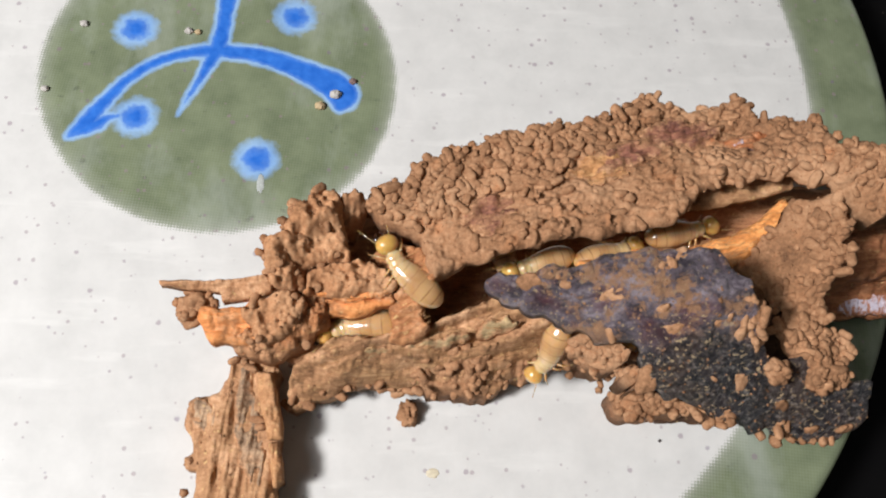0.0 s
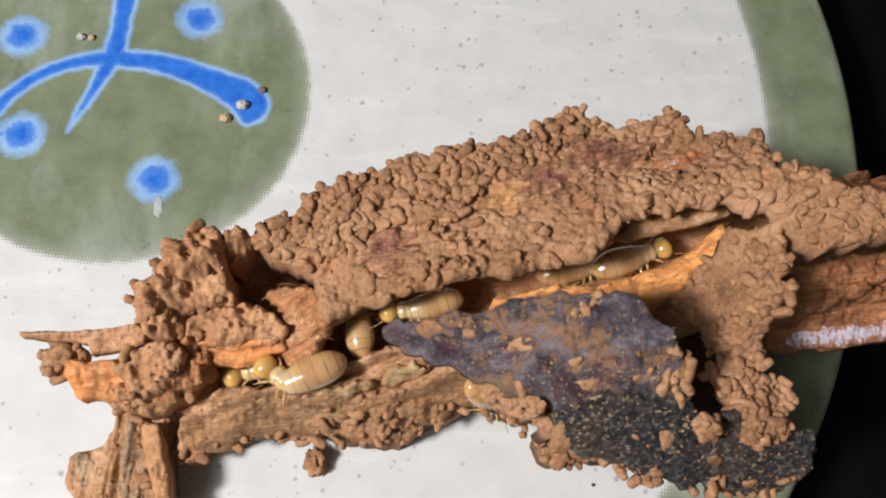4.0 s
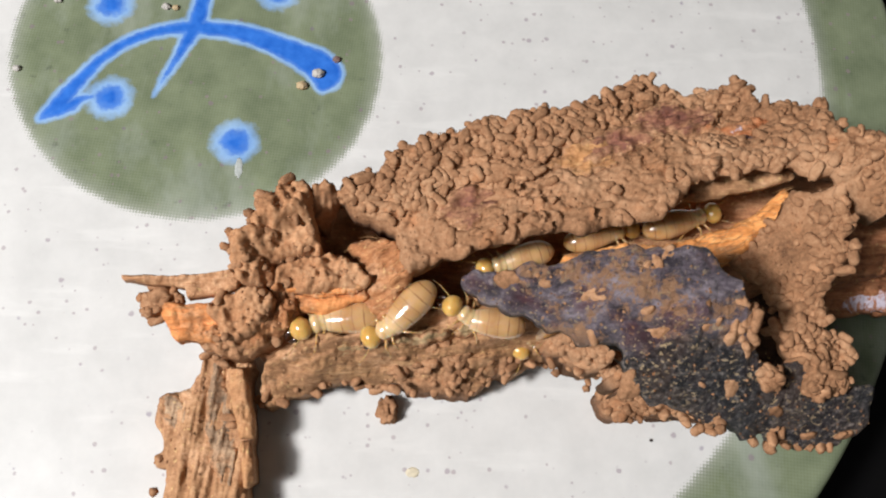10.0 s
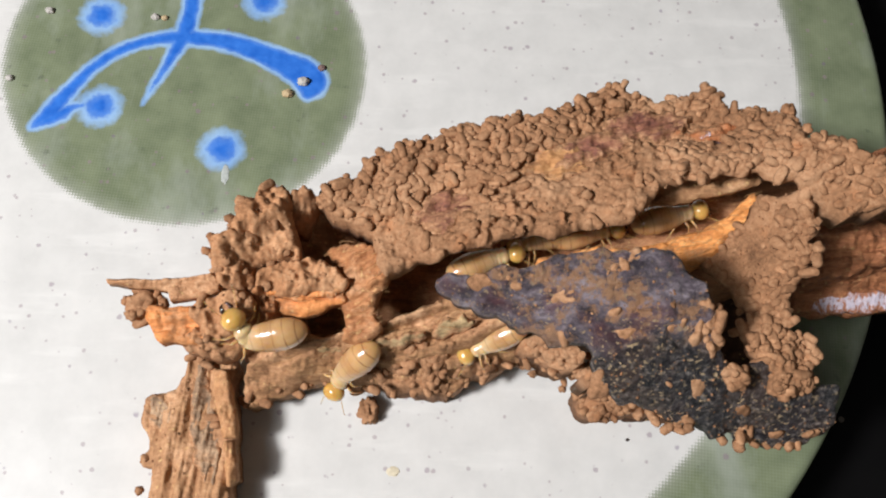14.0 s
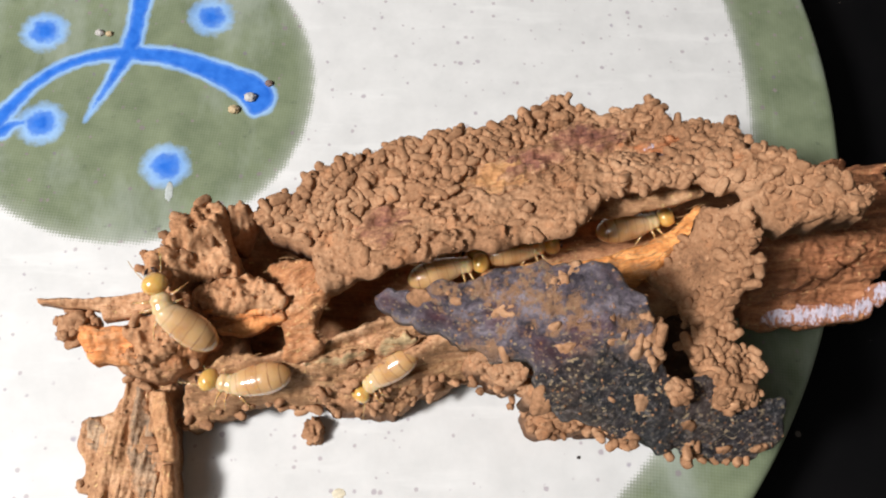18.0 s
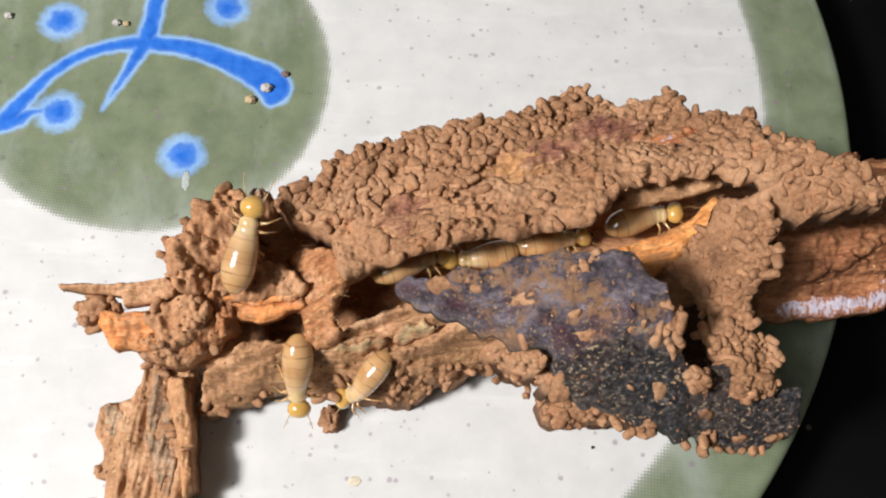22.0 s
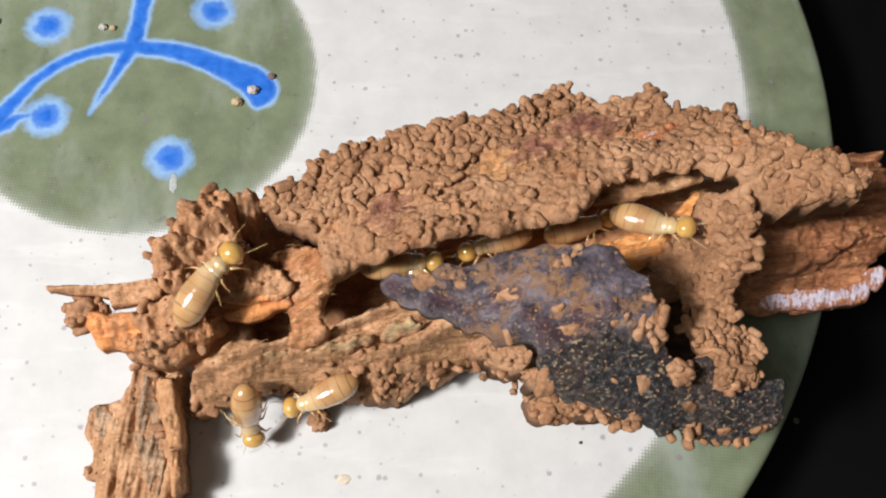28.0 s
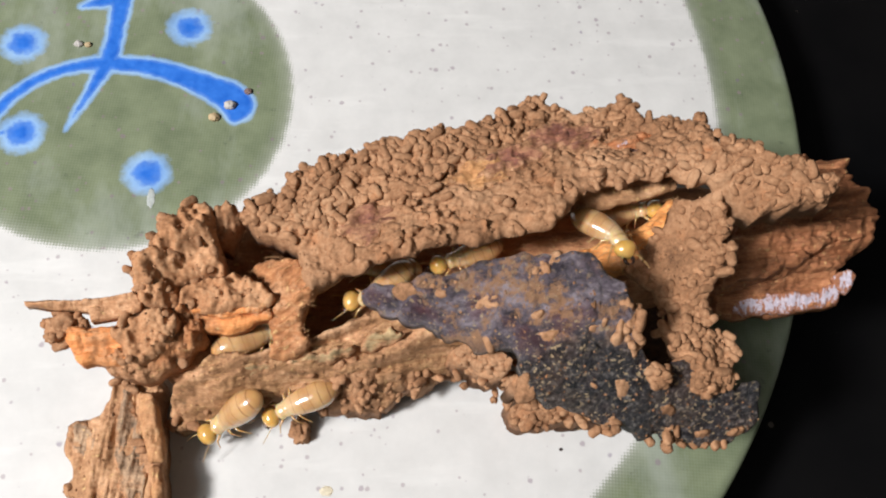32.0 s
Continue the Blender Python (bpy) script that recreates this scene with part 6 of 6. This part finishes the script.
    crawl(worker_b, [
        (0.00, 20.00, 20.30, 12.50, -155, 0, 0, 0),
        (4.70, 20.00, 20.30, 12.50, -155, 0, 0, 0),
        (6.50, 6.36, 19.33, 12.60, -168, -9, 2, -2),
        (7.00, 4.19, 18.95, 12.60, -166, -9, 0, 1),
        (8.00, 2.93, 19.08, 12.60, -177, -7, 13, -1),
        (9.00, 1.72, 19.31, 12.50, -182, -9, 14, -0),
        (10.00, 3.52, 20.68, 14.50, -209, 18, 23, -13),
        (10.50, 2.46, 23.18, 15.50, -214, 11, 12, -3),
        (10.80, 2.20, 24.69, 15.50, -262, 15, -19, -8),
        (10.90, 3.39, 25.47, 15.00, -307, 8, -5, -4),
        (11.00, 4.57, 26.25, 14.50, -351, 0, 10, 0),
        (12.00, 5.79, 27.15, 14.48, -343, 0, 11, 0),
        (13.00, 7.22, 27.28, 14.47, -344, 0, 12, 0),
        (14.00, 7.99, 27.42, 14.45, -345, 0, 8, 0),
        (15.00, 8.67, 27.66, 14.43, -359, 0, 16, 0),
        (15.50, 8.84, 28.01, 14.42, -371, 0, 30, 0),
        (17.50, 10.78, 28.16, 14.39, -381, 0, 38, 0),
        (18.00, 10.02, 28.21, 14.38, -350, 0, 9, 0),
        (19.00, 10.71, 28.48, 14.37, -349, 0, 9, 0),
        (20.00, 11.26, 28.43, 14.35, -344, 0, 2, 0),
        (21.00, 10.21, 28.21, 14.33, -347, 0, 4, 0),
        (22.00, 4.50, 27.64, 14.32, -346, 0, 7, 0),
        (23.00, 2.45, 26.96, 14.30, -343, 0, 18, 0),
        (24.00, 3.17, 26.84, 14.28, -346, 0, 10, 0),
        (24.50, 3.51, 26.87, 14.28, -345, 0, 3, 0),
        (26.50, 4.67, 27.15, 14.24, -366, 0, 23, 0),
        (27.00, 4.74, 27.32, 14.23, -368, 0, 20, 0),
        (28.00, 4.95, 27.31, 14.22, -360, 0, 9, -0),
        (29.00, 4.58, 27.52, 14.20, -341, 0, -6, 0),
        (29.25, 4.68, 27.11, 14.00, -382, -5, 5, -2),
        (29.50, 4.77, 26.70, 13.80, -424, -10, 17, -5),
        (29.75, 4.87, 26.29, 13.60, -466, -15, 28, -7),
        (30.00, 4.97, 25.88, 13.40, -508, -20, 40, -9),
        (31.00, 3.17, 25.03, 13.40, -522, -21, 29, 5),
        (32.00, 3.36, 24.97, 13.40, -537, -20, 37, 6),
    ])
    crawl(worker_c, [
        (0.00, 7.73, 27.12, 14.00, -164, 0, 1, 0),
        (1.00, 9.32, 27.62, 14.00, -168, 0, -1, 0),
        (2.00, 6.81, 26.93, 14.00, -167, 0, 1, 0),
        (3.00, 5.13, 26.54, 14.00, -162, 0, -3, 0),
        (4.00, 4.96, 26.55, 14.00, -173, 0, 6, 0),
        (6.50, 10.31, 27.51, 14.00, -165, 0, 4, -0),
        (7.00, 10.20, 26.96, 14.00, -150, 0, -4, 0),
        (8.00, 11.79, 27.38, 14.00, -156, 0, 2, 0),
        (9.00, 7.22, 26.92, 14.00, -159, 0, -2, 0),
        (10.00, 7.02, 26.83, 14.00, -163, -0, 0, 0),
        (11.00, 9.00, 27.26, 14.00, -166, 0, 2, 0),
        (12.00, 11.55, 28.18, 14.00, -171, 0, 6, 0),
        (13.00, 12.26, 28.72, 14.00, -162, 0, 3, 0),
        (15.00, 13.03, 30.17, 14.00, -162, 0, -1, 0),
        (21.00, 14.77, 30.77, 14.00, -162, 0, -1, 0),
        (22.00, 9.94, 28.06, 14.00, -176, -0, 8, 0),
        (23.00, 10.57, 27.83, 14.00, -176, 0, 10, 0),
        (24.00, 12.08, 27.94, 14.00, -167, 0, 2, 0),
        (26.50, 13.67, 28.85, 14.00, -156, 0, 2, 0),
        (27.00, 12.73, 28.96, 14.00, -160, 0, -3, 0),
        (28.00, 12.98, 29.29, 14.00, -160, 0, -2, 0),
        (29.00, 14.73, 29.38, 14.00, -163, 0, -1, 0),
        (30.00, 12.62, 28.93, 14.00, -160, 0, 4, 0),
        (31.00, 12.41, 29.10, 14.00, -158, 0, -4, 0),
        (32.00, 12.27, 28.85, 14.00, -163, -0, 3, 0),
    ])
    crawl(worker_f, [
        (0.00, 9.78, 18.09, 9.50, -136, -45, 18, -1),
        (1.00, 10.96, 18.90, 8.50, -80, -45, -30, -3),
        (2.00, 13.09, 18.37, 7.00, -51, -44, -15, -19),
        (3.00, 12.93, 18.42, 7.50, -54, -45, 6, -12),
        (4.00, 13.15, 18.93, 8.00, -36, -45, 13, -8),
        (5.50, 15.31, 19.81, 8.50, -87, -41, 1, -12),
        (7.00, 17.48, 20.69, 9.00, -137, -37, -10, -16),
        (8.00, 16.41, 21.11, 9.00, -147, -42, 4, -15),
        (9.00, 11.17, 21.08, 9.00, -144, -42, 9, -21),
        (10.00, 10.28, 20.90, 9.00, -129, -29, -12, -30),
        (11.00, 11.40, 19.22, 8.00, -93, -45, 27, -6),
        (12.00, 12.83, 19.42, 8.00, -53, -44, 21, -13),
        (12.50, 11.65, 19.28, 8.00, -92, -44, 8, -10),
        (13.00, 10.48, 19.14, 8.00, -132, -45, -5, -7),
        (14.00, 7.55, 19.52, 10.00, -155, -27, -2, 1),
        (15.00, 7.76, 18.94, 9.00, -141, -37, -5, 2),
        (15.50, 7.15, 18.62, 8.00, -126, -45, -16, 19),
        (17.50, 2.84, 17.91, 9.80, -165, -36, 7, 20),
        (18.00, 2.06, 17.86, 9.30, -143, -39, -6, 13),
        (19.00, 0.89, 16.88, 8.30, -138, -40, -2, 9),
        (20.00, 0.56, 16.10, 8.30, -137, -45, 2, 16),
        (21.00, -0.29, 16.33, 8.30, -152, -40, 15, 9),
        (22.00, -1.42, 15.54, 8.30, -168, -45, 36, 13),
        (23.00, -3.76, 14.99, 7.30, -184, -39, 34, 17),
        (24.00, -5.27, 15.13, 7.80, -177, -23, 11, 9),
        (24.50, -5.42, 14.69, 7.76, -189, -24, 25, 10),
        (26.50, -4.02, 14.94, 7.60, -176, -27, 12, 14),
        (27.00, -4.50, 14.53, 7.55, -185, -27, 28, 14),
        (28.00, -4.95, 14.54, 7.46, -169, -24, 12, 11),
        (29.00, -4.57, 14.61, 7.37, -181, -27, 19, 17),
        (30.00, -4.88, 15.37, 7.28, -193, -23, 23, 14),
        (31.00, -5.55, 15.76, 7.19, -195, -23, 13, 12),
        (32.00, -5.32, 15.34, 7.10, -155, -23, -7, 12),
    ])
    crawl(worker_d, [
        (0.00, 16.90, 28.79, 14.00, 22, 0, -5, 0),
        (1.00, 20.37, 30.41, 14.00, 11, -0, 4, 0),
        (2.00, 17.64, 29.79, 14.00, 9, 0, 3, 0),
        (3.00, 20.26, 30.16, 14.00, 10, 0, 1, 0),
        (4.00, 21.67, 30.59, 14.00, 12, 0, -2, 0),
        (6.50, 19.57, 31.17, 14.00, 18, 0, -6, 0),
        (7.00, 17.30, 30.59, 14.00, 16, 0, 0, -0),
        (8.00, 16.70, 30.08, 14.00, 14, 0, 0, 0),
        (9.00, 17.66, 30.03, 14.00, 11, 0, 3, 0),
        (10.00, 17.48, 30.05, 14.00, 13, 0, 2, 0),
        (11.00, 19.02, 30.58, 14.00, 12, 0, 0, 0),
        (12.00, 21.24, 30.73, 14.00, 9, 0, 3, -0),
        (14.00, 18.74, 30.60, 14.00, 9, 0, 4, 0),
        (15.00, 18.60, 30.01, 14.00, 12, -0, 0, 0),
        (15.50, 18.25, 30.18, 14.00, 14, 0, -0, 0),
        (17.50, 17.09, 29.95, 14.00, 15, 0, -3, 0),
        (18.00, 17.57, 30.26, 14.00, 13, 0, -4, 0),
        (19.00, 18.47, 30.45, 14.00, 11, 0, -2, 0),
        (20.00, 18.42, 30.32, 14.00, 8, 0, 1, 0),
        (21.00, 18.23, 30.04, 14.00, 8, 0, 1, 0),
        (22.00, 19.05, 30.24, 14.00, 9, 0, 2, 0),
        (23.00, 17.90, 29.87, 14.00, 16, 0, 1, 0),
        (24.00, 16.65, 29.45, 14.00, 21, 0, -1, 0),
        (26.50, 20.36, 30.94, 14.00, 17, 0, 8, 0),
        (27.00, 21.17, 30.55, 14.00, 20, 0, -2, 0),
        (28.00, 23.58, 31.53, 14.00, 19, 0, -4, 0),
        (29.00, 29.49, 32.91, 15.20, 16, 8, 6, -4),
        (30.00, 30.23, 33.49, 15.30, 6, 10, 12, -3),
        (31.00, 30.50, 33.60, 15.40, -2, 9, 15, 0),
        (32.00, 30.78, 33.52, 15.50, -4, 16, 19, -4),
    ])
    crawl(worker_e, [
        (0.00, 24.87, 30.99, 15.00, 16, 0, -5, 0),
        (1.00, 25.66, 31.14, 15.03, 14, 0, -3, 0),
        (2.00, 25.90, 31.08, 15.05, 11, 0, -2, 0),
        (3.00, 27.87, 32.06, 15.08, 16, 0, 1, 0),
        (4.00, 26.93, 31.45, 15.10, 18, 0, 0, 0),
        (6.50, 25.55, 31.33, 15.16, 16, 0, -0, 0),
        (7.00, 26.82, 31.73, 15.17, 16, 0, -3, 0),
        (8.00, 25.89, 31.48, 15.20, 19, 0, -2, -0),
        (9.00, 25.63, 31.30, 15.23, 13, 0, 2, 0),
        (10.00, 25.44, 31.28, 15.25, 17, 0, -1, 0),
        (11.00, 25.97, 31.58, 15.28, 15, 0, -1, 0),
        (12.00, 24.27, 31.48, 15.30, 15, 0, 1, 0),
        (13.00, 23.65, 31.07, 15.39, 16, 0, -2, -0),
        (14.00, 27.12, 32.09, 15.48, 16, -0, -1, 0),
        (15.00, 28.28, 32.29, 15.56, 22, 0, 0, -0),
        (15.50, 28.75, 32.17, 15.61, 15, 0, -3, 0),
        (17.50, 28.72, 32.61, 15.78, 15, 0, -1, 0),
        (18.00, 29.16, 32.44, 15.83, 20, 0, -8, 0),
        (19.00, 29.46, 32.61, 15.91, 20, 0, -4, -0),
        (20.00, 29.82, 32.61, 16.00, 17, 0, -2, 0),
        (21.00, 27.85, 32.24, 16.20, 15, 0, 5, 0),
        (22.00, 27.95, 32.13, 16.40, 8, 0, 10, 0),
        (23.00, 29.09, 31.68, 16.97, 8, 5, 7, -4),
        (24.00, 28.64, 30.06, 20.20, -19, 40, 17, -23),
        (24.50, 29.21, 30.51, 20.20, -17, 37, 15, -19),
        (26.50, 29.74, 29.51, 20.20, -40, 35, 22, -18),
        (27.00, 29.62, 29.73, 20.20, -14, 40, 4, -22),
        (28.00, 29.16, 28.99, 20.20, -21, 32, -4, -13),
        (29.00, 29.85, 28.99, 20.20, -34, 33, 7, -14),
        (30.00, 30.39, 28.75, 20.20, -19, 37, -6, -20),
        (31.00, 30.40, 28.90, 20.20, -19, 37, -7, -19),
        (31.50, 28.70, 28.81, 20.20, -49, 35, 13, -13),
        (32.00, 27.00, 28.73, 20.20, -79, 33, 34, -6),
    ])
    crawl(worker_g, [
        (0.00, 4.50, 31.00, 13.00, 100, 0, 0, 0),
        (2.00, 3.00, 30.00, 13.00, 100, 0, 0, 0),
        (3.20, 0.20, 28.10, 12.50, 95, 0, 0, 0),
        (4.00, -0.40, 26.90, 12.50, 92, 0, 5, 0),
        (4.50, -0.40, 27.20, 12.50, 80, 0, 5, 0),
        (5.50, 2.00, 28.50, 13.00, 40, 0, 10, 0),
        (6.50, 3.60, 27.70, 13.00, 15, 0, 5, 0),
        (7.00, 4.10, 27.70, 13.00, 14, 0, 5, 0),
        (8.00, 5.60, 28.50, 13.00, 18, 0, 4, 0),
        (9.50, 8.50, 31.00, 13.00, 20, 0, 0, 0),
        (21.00, 9.50, 31.00, 13.00, 15, 0, 0, 0),
        (22.40, 13.80, 29.80, 13.20, 14, 0, 0, 0),
        (23.00, 13.30, 28.90, 13.20, 12, 0, 4, 0),
        (24.00, 14.50, 29.40, 13.20, 14, 0, 0, 0),
        (26.50, 8.00, 30.50, 13.00, 60, 0, 0, 0),
        (28.00, 4.00, 29.20, 13.00, 120, 0, 0, 0),
        (29.20, 4.30, 28.20, 13.00, 160, 0, 0, 0),
        (30.00, 3.80, 27.60, 13.00, 168, 0, 0, 0),
        (31.00, 3.00, 28.20, 13.00, 170, 0, 5, 0),
        (32.00, 3.50, 28.20, 13.00, 172, 0, 5, 0),
    ])


motions()
